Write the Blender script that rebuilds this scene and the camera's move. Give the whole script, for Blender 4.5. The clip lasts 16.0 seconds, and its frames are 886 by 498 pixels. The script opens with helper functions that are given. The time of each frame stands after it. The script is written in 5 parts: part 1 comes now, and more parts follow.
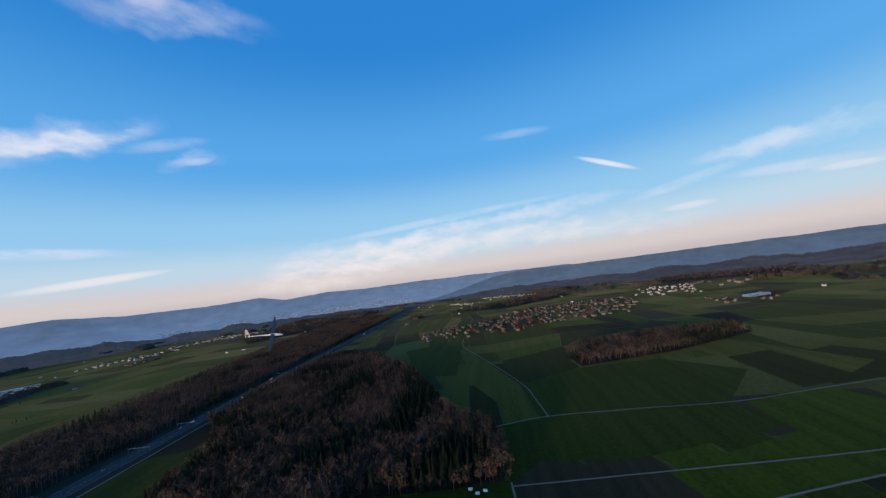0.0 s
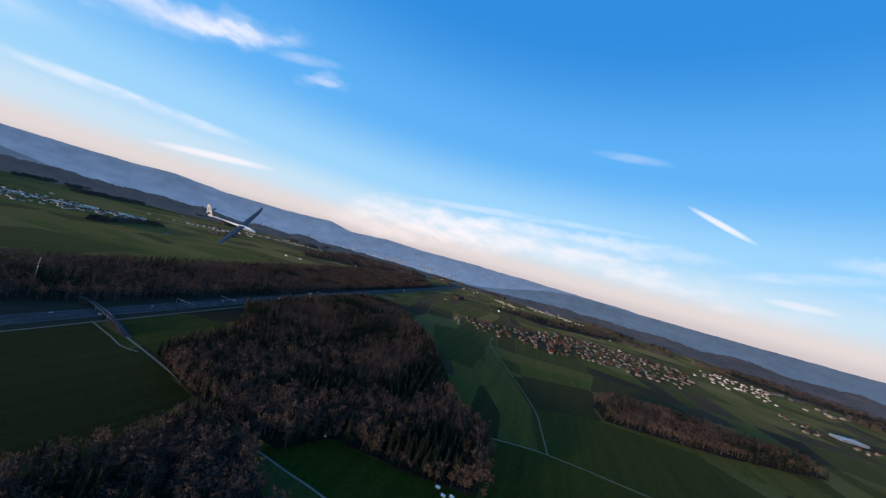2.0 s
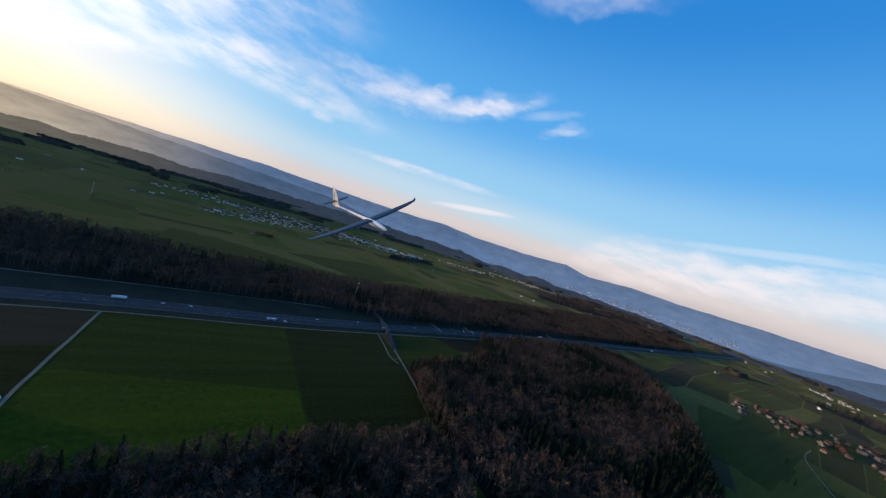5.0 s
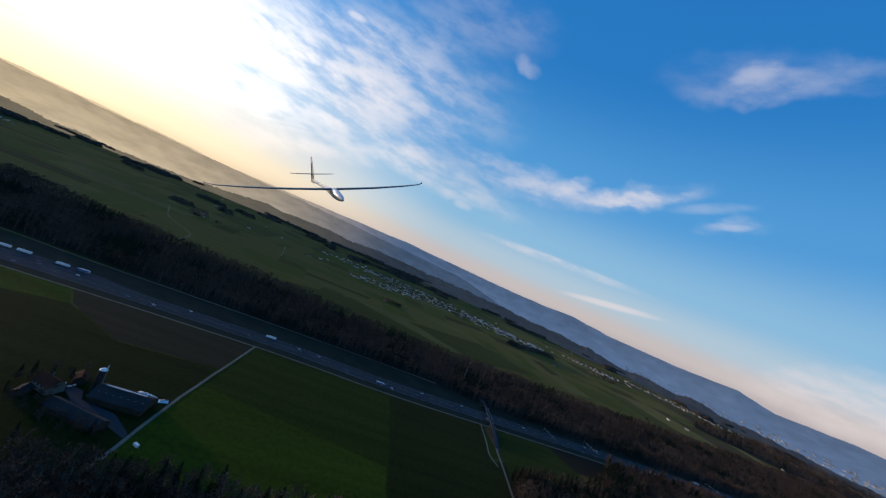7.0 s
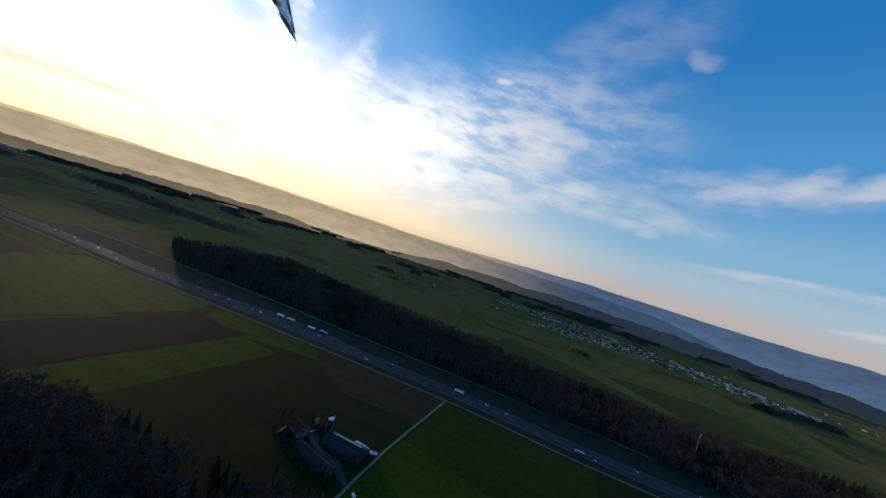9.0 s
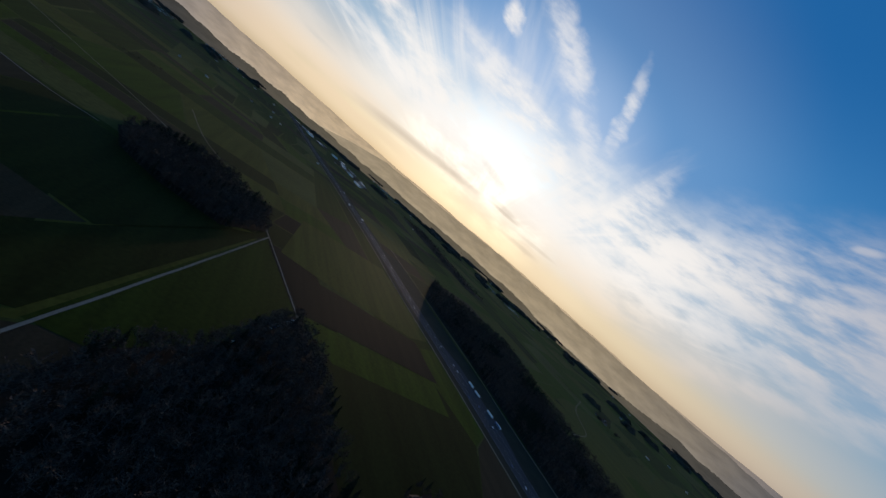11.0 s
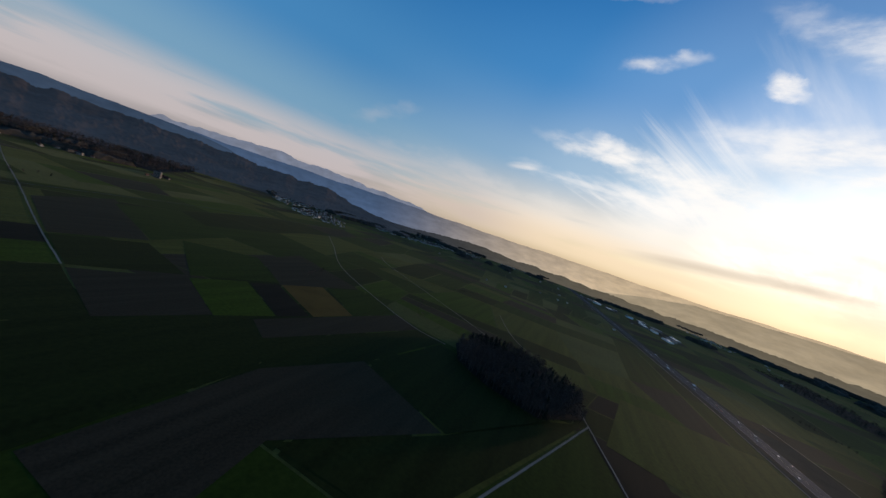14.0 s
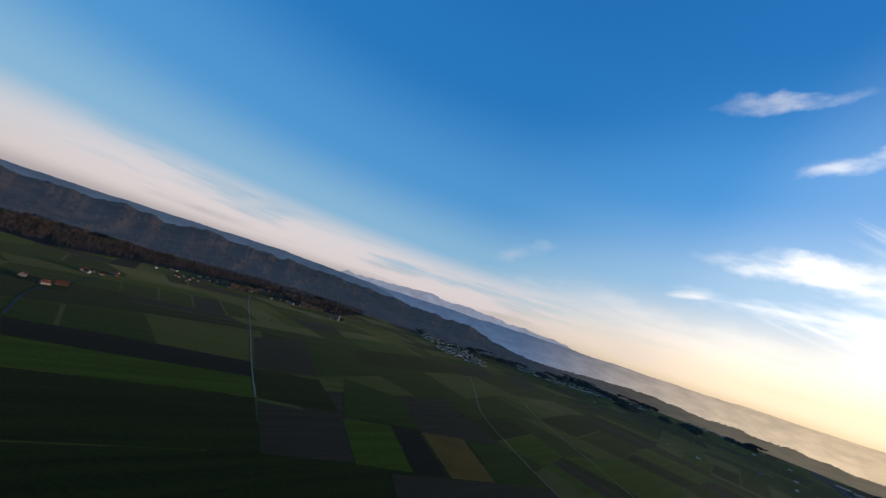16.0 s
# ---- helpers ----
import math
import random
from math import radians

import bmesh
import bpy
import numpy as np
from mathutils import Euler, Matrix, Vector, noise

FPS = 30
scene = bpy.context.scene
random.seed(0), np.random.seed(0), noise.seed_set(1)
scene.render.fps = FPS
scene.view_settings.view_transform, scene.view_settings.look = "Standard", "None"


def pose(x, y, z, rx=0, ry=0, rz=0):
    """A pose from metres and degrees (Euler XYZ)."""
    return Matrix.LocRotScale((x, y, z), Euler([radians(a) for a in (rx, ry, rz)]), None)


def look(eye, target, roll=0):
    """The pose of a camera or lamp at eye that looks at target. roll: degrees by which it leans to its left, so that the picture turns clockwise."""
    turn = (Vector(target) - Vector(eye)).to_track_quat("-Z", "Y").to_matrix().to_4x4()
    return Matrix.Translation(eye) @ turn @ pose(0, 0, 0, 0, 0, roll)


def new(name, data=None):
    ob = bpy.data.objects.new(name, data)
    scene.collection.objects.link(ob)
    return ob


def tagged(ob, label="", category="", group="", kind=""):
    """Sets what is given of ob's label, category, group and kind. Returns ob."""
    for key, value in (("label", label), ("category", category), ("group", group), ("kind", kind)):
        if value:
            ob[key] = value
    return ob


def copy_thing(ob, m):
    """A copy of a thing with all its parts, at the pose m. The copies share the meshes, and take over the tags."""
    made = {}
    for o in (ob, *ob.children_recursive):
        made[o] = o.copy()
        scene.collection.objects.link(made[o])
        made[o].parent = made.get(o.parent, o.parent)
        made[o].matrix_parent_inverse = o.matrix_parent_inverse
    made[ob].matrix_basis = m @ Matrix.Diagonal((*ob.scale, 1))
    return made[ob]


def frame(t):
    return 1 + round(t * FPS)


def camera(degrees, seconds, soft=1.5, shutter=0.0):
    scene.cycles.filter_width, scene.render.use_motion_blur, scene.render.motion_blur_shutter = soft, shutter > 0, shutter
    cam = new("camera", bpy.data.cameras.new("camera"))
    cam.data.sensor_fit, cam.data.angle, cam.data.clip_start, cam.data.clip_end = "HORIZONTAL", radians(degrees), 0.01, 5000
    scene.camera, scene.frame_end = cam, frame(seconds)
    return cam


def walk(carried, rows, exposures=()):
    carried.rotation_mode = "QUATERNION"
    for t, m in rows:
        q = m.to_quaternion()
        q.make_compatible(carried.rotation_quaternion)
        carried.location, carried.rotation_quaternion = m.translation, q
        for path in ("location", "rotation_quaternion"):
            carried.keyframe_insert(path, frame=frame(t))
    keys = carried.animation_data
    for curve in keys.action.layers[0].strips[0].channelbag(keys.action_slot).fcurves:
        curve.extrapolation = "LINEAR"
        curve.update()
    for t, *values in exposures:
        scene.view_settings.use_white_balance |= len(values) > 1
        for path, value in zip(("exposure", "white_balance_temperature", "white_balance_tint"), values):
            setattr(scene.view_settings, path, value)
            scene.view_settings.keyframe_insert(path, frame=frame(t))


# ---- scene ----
cam = camera(104.13, 16.0, soft=1.3, shutter=0.2)

# seconds, place in metres, heading (0 is along the motorway, left is more), pitch, lean to the left
FLIGHT = [
    (0.0, -0.0, -570.7, 226.2, 7.19, 5.15, -7.36),
    (0.5, 9.7, -570.8, 224.8, 5.54, 0.95, -10.06),
    (1.0, 19.3, -570.6, 223.4, 5.91, -6.49, 5.40),
    (1.5, 27.7, -569.3, 222.6, 9.81, -2.62, 15.17),
    (2.0, 35.3, -566.1, 222.2, 17.44, 1.58, 15.78),
    (2.5, 42.5, -562.3, 222.0, 22.86, 1.27, 14.12),
    (3.0, 47.8, -558.0, 222.1, 32.72, 1.98, 29.17),
    (3.5, 53.1, -554.8, 222.1, 35.57, -2.59, 25.20),
    (4.0, 58.9, -551.9, 221.7, 43.71, -8.71, 21.57),
    (4.2, 61.3, -550.9, 221.4, 46.00, -7.72, 20.47),
    (6.3, 81.9, -548.6, 216.0, 68.66, 1.23, 18.22),
    (6.5, 84.2, -546.7, 215.9, 70.16, 1.32, 18.83),
    (7.0, 88.9, -541.0, 216.0, 79.48, 2.87, 24.11),
    (7.5, 89.8, -534.3, 215.9, 85.86, 4.19, 23.71),
    (8.0, 88.6, -526.3, 215.7, 93.65, 0.25, 9.57),
    (8.2, 88.0, -523.4, 215.6, 96.17, 0.56, 9.78),
    (10.3, 85.2, -498.1, 214.3, 130.02, -2.99, 31.50),
    (10.5, 83.8, -496.5, 213.9, 133.64, -3.08, 33.87),
    (11.0, 79.1, -493.5, 212.6, 148.15, -4.35, 41.18),
    (11.5, 73.9, -490.3, 211.3, 160.53, -2.83, 37.37),
    (12.0, 68.0, -487.1, 210.3, 172.34, -6.23, 35.92),
    (12.5, 61.9, -485.4, 209.6, 178.45, -9.85, 23.34),
    (13.0, 55.7, -485.7, 209.2, 186.62, -10.07, 23.65),
    (13.5, 50.1, -487.5, 209.0, 192.33, -8.26, 18.48),
    (14.0, 46.1, -489.7, 209.4, 200.55, -4.16, 18.81),
    (14.5, 41.9, -493.6, 210.1, 207.44, 0.54, 18.19),
    (15.0, 37.8, -498.6, 211.1, 213.70, 5.75, 22.47),
    (15.5, 34.1, -503.7, 212.4, 222.95, 9.72, 25.56),
    (16.0, 29.9, -508.3, 214.0, 228.93, 9.74, 18.64),
]


def heading(az, el):
    a, e = radians(az), radians(el)
    return Vector((math.cos(a) * math.cos(e), math.sin(a) * math.cos(e), math.sin(e)))


def fly(x, y, z, az, el, lean):
    eye = Vector((x, y, z))
    return look(eye, eye + 100 * heading(az, el), lean)


walk(cam, [(t, fly(*row)) for t, *row in FLIGHT],
     exposures=[(0, 0.25), (1.0, 0.36), (1.5, 0.46), (2.5, 0.44), (4, 0.42), (6.3, 0.1), (7, 0.0), (8.2, -0.05), (10.5, -0.5), (11.5, -0.70), (12.5, -0.74), (13.5, -0.58), (14.5, -0.4), (15.5, -0.15), (16, -0.1)])

# ---- sky and sun ----
SUN_AZ, SUN_EL = 151.0, 4.5


# single clouds and vapour trails: azimuth, elevation, half length, half width, slant (degrees), strength
TRAILS_EAST = [
    (21.0, 4.7, 13.3, 2.42, 4.8, 0.80),
    (354.1, 5.4, 17.6, 1.21, -1.3, 0.60),
    (55.6, 20.7, 4.5, 0.87, 20.4, 0.34),
    (42.8, 20.1, 2.4, 0.61, 15.4, 0.24),
    (42.7, 36.5, 7.0, 1.66, 7.1, 0.20),
    (352.9, 21.5, 4.9, 0.64, -3.1, 0.24),
    (340.1, 14.1, 3.9, 0.38, -25.8, 0.90),
    (8.8, 9.9, 19.2, 0.58, 4.7, 0.35),
    (331.3, 9.0, 6.3, 0.70, 8.4, 0.40),
    (319.8, 11.2, 7.0, 1.00, -2.1, 0.45),
    (320.1, 7.8, 6.7, 0.66, -6.6, 0.40),
    (316.6, 6.7, 2.6, 0.39, -4.5, 0.50),
    (331.2, 5.8, 2.9, 0.46, -0.2, 0.50),
    (2.5, 7.9, 18.1, 1.18, 3.7, 0.50),
]
TRAILS_NORTH = [
    (68.4, 17.7, 5.5, 1.56, 20.6, 0.34),
    (56.8, 20.2, 7.3, 1.49, 21.3, 0.37),
    (45.5, 21.8, 4.4, 0.74, 15.2, 0.30),
    (41.9, 20.0, 3.0, 0.86, 16.7, 0.27),
    (79.5, 10.7, 1.6, 0.63, 2.4, 0.50),
    (62.0, 8.2, 12.2, 0.68, 1.0, 0.80),
    (52.7, 5.0, 6.5, 0.50, 7.0, 0.85),
    (47.1, 37.2, 6.9, 2.23, 1.6, 0.14),
    (46.6, 37.8, 1.7, 1.00, 8.7, 0.27),
    (73.5, 18.2, 9.1, 1.81, 7.3, 0.41),
    (63.6, 20.1, 2.3, 0.94, 38.2, 0.44),
    (55.7, 20.5, 6.0, 0.81, 19.8, 0.37),
    (41.9, 20.1, 1.6, 0.46, 13.7, 0.35),
]
TRAILS_SUN = [
    (106.4, 20.1, 20.0, 7.67, 14.8, 0.60),
    (129.9, 11.2, 12.5, 5.92, 19.7, 0.70),
    (88.9, 35.3, 7.8, 3.16, 16.4, 0.18),
    (103.9, 27.4, 2.9, 1.43, 13.4, 0.30),
    (91.3, 13.9, 15.2, 1.95, -3.2, 0.60),
    (78.9, 33.0, 1.7, 0.98, -12.5, 0.27),
    (159.9, 9.4, 10.3, 2.45, -18.6, 0.80),
    (151.2, 18.7, 12.7, 2.94, -13.4, 0.70),
    (147.2, 26.2, 14.6, 1.42, -33.9, 0.50),
    (140.1, 28.0, 4.7, 1.05, -65.6, 0.70),
    (130.4, 18.5, 5.7, 1.99, 77.9, 0.70),
    (139.2, 10.3, 19.2, 9.05, 12.2, 0.60),
]
TRAILS_WEST = [
    (114.8, 17.7, 15.5, 3.13, 10.2, 0.65),
    (117.6, 9.3, 15.3, 2.38, 20.1, 0.50),
    (104.8, 8.9, 9.4, 2.06, 21.8, 0.55),
    (106.7, 27.2, 1.3, 0.46, 10.1, 0.60),
    (179.6, 17.1, 8.3, 1.48, -8.6, 0.85),
    (166.5, 14.9, 7.5, 1.93, -10.9, 0.85),
    (177.1, 12.6, 11.6, 1.01, -2.8, 0.50),
    (152.3, 19.0, 12.9, 1.91, -13.7, 0.60),
    (152.2, 28.0, 10.2, 1.60, -35.1, 0.40),
    (163.3, 27.6, 2.1, 0.91, -36.2, 0.90),
    (192.8, 12.5, 2.3, 0.64, 11.6, 0.50),
    (178.1, 29.7, 3.5, 0.91, 12.4, 0.50),
    (163.3, 10.8, 13.6, 3.43, -4.4, 0.50),
]
TRAILS_SOUTH = [
    (186.1, 37.2, 4.5, 0.88, -2.4, 0.44),
    (179.5, 29.8, 2.9, 0.79, 14.4, 0.36),
    (180.8, 16.8, 5.7, 0.69, -7.3, 0.56),
    (192.4, 12.4, 2.1, 0.31, 6.9, 0.50),
    (181.7, 12.4, 5.9, 0.39, -2.2, 0.40),
    (277.9, 4.9, 5.3, 0.47, 0.5, 0.55),
    (216.2, 13.3, 3.6, 0.89, 24.5, 0.24),
    (199.2, 8.0, 3.3, 0.72, 4.7, 0.32),
    (257.8, 5.6, 9.8, 0.80, 5.0, 0.40),
    (195.9, 7.7, 23.9, 1.96, -1.7, 0.36),
]
BARS = [
    (161.9, 5.7, 11.7, 0.62, 4.0, 0.55),
    (144.7, 6.6, 3.3, 0.29, -1.2, 0.50),
    (149.9, 10.2, 2.9, 0.65, -10.8, 0.35),
    (139.1, 4.2, 3.7, 0.40, 0.2, 0.40),
    (137.2, 5.7, 4.0, 0.32, 0.4, 0.40),
    (162.0, 5.3, 11.9, 0.67, 5.2, 0.45),
    (144.8, 7.0, 3.4, 0.56, -4.2, 0.45),
]
TRAILS = TRAILS_EAST + TRAILS_NORTH + TRAILS_SUN + TRAILS_WEST + TRAILS_SOUTH


def sky():
    world = bpy.data.worlds.new("evening_sky")
    scene.world = world
    world.use_nodes = True
    nt = world.node_tree
    nt.nodes.clear()
    N, L = nt.nodes.new, nt.links.new

    def math_node(op, a, b=None, clamp=False):
        n = N("ShaderNodeMath")
        n.operation, n.use_clamp = op, clamp
        for i, v in enumerate((a, b)):
            if v is None:
                continue
            if isinstance(v, (int, float)):
                n.inputs[i].default_value = v
            else:
                L(v, n.inputs[i])
        return n.outputs[0]

    def dot(v, w):
        n = N("ShaderNodeVectorMath")
        n.operation = "DOT_PRODUCT"
        L(v, n.inputs[0])
        n.inputs[1].default_value = w
        return n.outputs["Value"]

    def rng(v, a, b, c=0.0, d=1.0):
        n = N("ShaderNodeMapRange")
        n.interpolation_type = "SMOOTHSTEP"
        L(v, n.inputs[0])
        for i, q in enumerate((a, b, c, d)):
            n.inputs[i + 1].default_value = q
        return n.outputs[0]

    sk = N("ShaderNodeTexSky")
    sk.sky_type = "NISHITA"
    sk.sun_disc = False
    sk.sun_elevation, sk.sun_rotation = radians(SUN_EL), radians(90 - SUN_AZ)
    sk.altitude, sk.air_density, sk.dust_density, sk.ozone_density = 500, 1.0, 1.2, 2.5
    coord = N("ShaderNodeTexCoord").outputs["Generated"]
    sep = N("ShaderNodeSeparateXYZ")
    L(coord, sep.inputs[0])
    up = sep.outputs[2]
    # evening gradient: deep blue overhead, cream and rose low down, gold round the sun
    def ramp(v, stops):
        n = N("ShaderNodeValToRGB")
        n.color_ramp.interpolation = "EASE"
        e = n.color_ramp.elements
        e[0].position, e[1].position = stops[0][0], stops[-1][0]
        e[0].color, e[1].color = (*stops[0][1], 1), (*stops[-1][1], 1)
        for pos, col in stops[1:-1]:
            e.new(pos).color = (*col, 1)
        L(v, n.inputs[0])
        return n.outputs["Color"]

    def blend(f, a, b, how="MIX"):
        n = N("ShaderNodeMix")
        n.data_type, n.blend_type = "RGBA", how
        if isinstance(f, float):
            n.inputs["Factor"].default_value = f
        else:
            L(f, n.inputs["Factor"])
        for key, v in (("A", a), ("B", b)):
            if isinstance(v, tuple):
                n.inputs[key].default_value = (*v, 1)
            else:
                L(v, n.inputs[key])
        return n.outputs["Result"]

    sunward = dot(coord, heading(SUN_AZ, SUN_EL))
    away = ramp(up, [(0.0, (0.50, 0.44, 0.46)), (0.035, (0.60, 0.54, 0.54)), (0.09, (0.46, 0.60, 0.72)), (0.17, (0.27, 0.52, 0.76)),
                     (0.34, (0.088, 0.345, 0.72)), (0.60, (0.022, 0.205, 0.58)), (1.0, (0.008, 0.12, 0.43))])
    toward = ramp(up, [(0.0, (1.05, 0.80, 0.50)), (0.05, (1.25, 1.02, 0.68)), (0.12, (1.02, 0.96, 0.89)), (0.24, (0.44, 0.68, 0.95)),
                       (0.45, (0.09, 0.38, 0.86)), (0.70, (0.022, 0.205, 0.60)), (1.0, (0.008, 0.12, 0.44))])
    glow = ramp(sunward, [(0.70, (0, 0, 0)), (0.86, (0.12, 0.11, 0.09)), (0.95, (0.52, 0.47, 0.39)), (1.0, (1.5, 1.36, 1.08))])
    clear = blend(rng(sunward, 0.3, 0.97), away, toward)
    glow = blend(1.0, glow, ramp(up, [(0.0, (0.16, 0.15, 0.13)), (0.05, (0.42, 0.40, 0.36)), (0.15, (1, 1, 1))]), "MULTIPLY")
    clear = blend(1.0, clear, glow, "ADD")
    clear = blend(1.0, clear, (10.0, 10.0, 10.0), "MULTIPLY")
    clear = blend(0.08, clear, sk.outputs[0])
    # cirrus on a sheet high above, drawn out along the wind and bent by it
    flat = math_node("MAXIMUM", math_node("ADD", up, 0.05), 0.03)
    comb = N("ShaderNodeCombineXYZ")
    L(math_node("DIVIDE", sep.outputs[0], flat), comb.inputs[0]), L(math_node("DIVIDE", sep.outputs[1], flat), comb.inputs[1])

    def veil(turn, scale, size, detail, rough, distort, shift=0.0):
        mp = N("ShaderNodeMapping")
        mp.vector_type = "TEXTURE"
        mp.inputs["Rotation"].default_value = (0, 0, radians(turn))
        mp.inputs["Scale"].default_value = (1 / scale[0], 1 / scale[1], 1)
        mp.inputs["Location"].default_value = (shift, shift * 0.7, 0)
        L(comb.outputs[0], mp.inputs[0])
        no = N("ShaderNodeTexNoise")
        no.inputs["Scale"].default_value, no.inputs["Detail"].default_value = size, detail
        no.inputs["Roughness"].default_value, no.inputs["Distortion"].default_value = rough, distort
        L(mp.outputs[0], no.inputs["Vector"])
        return no.outputs[0]

    big = veil(0, (1, 1), 0.34, 3, 0.5, 0.0, 3.1)
    wisp = veil(SUN_AZ - 4, (0.22, 1.5), 1.15, 11, 0.60, 1.3, 7.7)
    near_sun = rng(sunward, 0.25, 0.98)
    amount = math_node("ADD", math_node("MULTIPLY", wisp, rng(big, 0.35, 0.65, 0.74, 1.12)), math_node("MULTIPLY", rng(sunward, 0.74, 0.96), 0.19))
    cirrus = math_node("MULTIPLY", math_node("MULTIPLY", rng(amount, 0.55, 0.84), rng(up, 0.03, 0.14)), rng(up, 0.62, 0.22, 0.45, 1.0))
    cover = math_node("MULTIPLY", cirrus, rng(sunward, 0.55, 0.93, 0.0, 0.7))

    def texture(size, detail, tall, rough=0.62):
        n = N("ShaderNodeTexNoise")
        n.inputs["Scale"].default_value, n.inputs["Detail"].default_value, n.inputs["Roughness"].default_value = size, detail, rough
        mpw = N("ShaderNodeMapping")
        mpw.inputs["Scale"].default_value = (1, 1, tall)
        L(coord, mpw.inputs[0]), L(mpw.outputs[0], n.inputs["Vector"])
        return n

    # the wind bends and frays every cloud: directions are shifted before its shape is drawn
    warped = coord
    for size, detail, much in ((5.0, 3, 0.075), (16.0, 6, 0.045)):
        off = N("ShaderNodeVectorMath")
        off.operation = "MULTIPLY_ADD"
        L(texture(size, detail, 1.4).outputs["Color"], off.inputs[0])
        off.inputs[1].default_value = (much, much, much)
        shifted = N("ShaderNodeVectorMath")
        shifted.operation = "ADD"
        off.inputs[2].default_value = (-much / 2, -much / 2, -much / 2)
        L(warped, shifted.inputs[0]), L(off.outputs[0], shifted.inputs[1])
        warped = shifted.outputs[0]
    body = rng(texture(9.0, 9, 3.0, 0.58).outputs[0], 0.32, 0.66, 0.18, 1.0)

    def streak(az, el, half, wide, slant):
        """How far inside one long soft cloud a direction lies, 0 to 1."""
        mid = heading(az, el)
        east = Vector((-math.sin(radians(az)), math.cos(radians(az)), 0))
        north = mid.cross(east)
        c, s = math.cos(radians(slant)), math.sin(radians(slant))
        # the finest trails keep their line
        where = warped if wide > 0.75 else coord
        u = dot(where, (-east * c + north * s) / math.sin(radians(half)))
        v = dot(where, (east * s + north * c) / math.sin(radians(wide)))
        d2 = math_node("ADD", math_node("MULTIPLY", u, u), math_node("MULTIPLY", v, v))
        return math_node("MULTIPLY", rng(d2, 2.6, -0.5) if wide > 0.75 else rng(d2, 1.6, -0.1), math_node("GREATER_THAN", dot(coord, mid), 0.3))

    clear_of = 1.0
    for *shape, strength in TRAILS:
        puff = math_node("MULTIPLY", streak(*shape), strength * (1.1 if shape[3] > 0.75 else 0.8))
        if shape[3] > 0.55:
            puff = math_node("MULTIPLY", puff, body)
        clear_of = math_node("MULTIPLY", clear_of, math_node("SUBTRACT", 1.0, puff, True))
    cover = math_node("SUBTRACT", 1.0, math_node("MULTIPLY", clear_of, math_node("SUBTRACT", 1.0, cover)))
    # long bank low over the southern and eastern skyline
    low = N("ShaderNodeTexNoise")
    low.inputs["Scale"].default_value, low.inputs["Detail"].default_value = 1.5, 7
    mpl = N("ShaderNodeMapping")
    mpl.inputs["Scale"].default_value = (2, 2, 18)
    L(coord, mpl.inputs[0]), L(mpl.outputs[0], low.inputs["Vector"])
    band = math_node("MULTIPLY", rng(up, 0.01, 0.045), rng(up, 0.17, 0.08))
    side = rng(dot(coord, heading(225, 0)), 0.1, 0.75)
    bank = math_node("MULTIPLY", math_node("MULTIPLY", rng(low.outputs[0], 0.30, 0.52), band), side)
    cover = math_node("MAXIMUM", cover, math_node("MULTIPLY", bank, 0.9))
    lit = ramp(near_sun, [(0.0, (8.0, 7.6, 8.0)), (0.5, (9.6, 9.1, 9.2)), (1.0, (15.0, 14.3, 13.6))])
    rosy = ramp(near_sun, [(0.0, (7.8, 6.9, 6.9)), (0.6, (9.0, 7.4, 6.3)), (1.0, (13.5, 10.6, 7.2))])
    tone = blend(rng(up, 0.03, 0.2), rosy, lit)
    mix = blend(cover, clear, tone)
    # grey bars of cloud in front of the glow
    for *shape, strength in BARS:
        mix = blend(math_node("MULTIPLY", streak(*shape), strength * 0.7), mix, (8.0, 6.6, 5.2))
    bg = N("ShaderNodeBackground")
    bg.inputs["Strength"].default_value = 0.1
    L(mix, bg.inputs["Color"])
    out = N("ShaderNodeOutputWorld")
    L(bg.outputs[0], out.inputs[0])


sky()
sun = new("sun", bpy.data.lights.new("sun", "SUN"))
sun.data.energy, sun.data.angle, sun.data.color = 2.6, radians(2.0), (1.0, 0.72, 0.50)
sun.matrix_world = look((0, 0, 1000), Vector((0, 0, 1000)) - heading(SUN_AZ, SUN_EL))

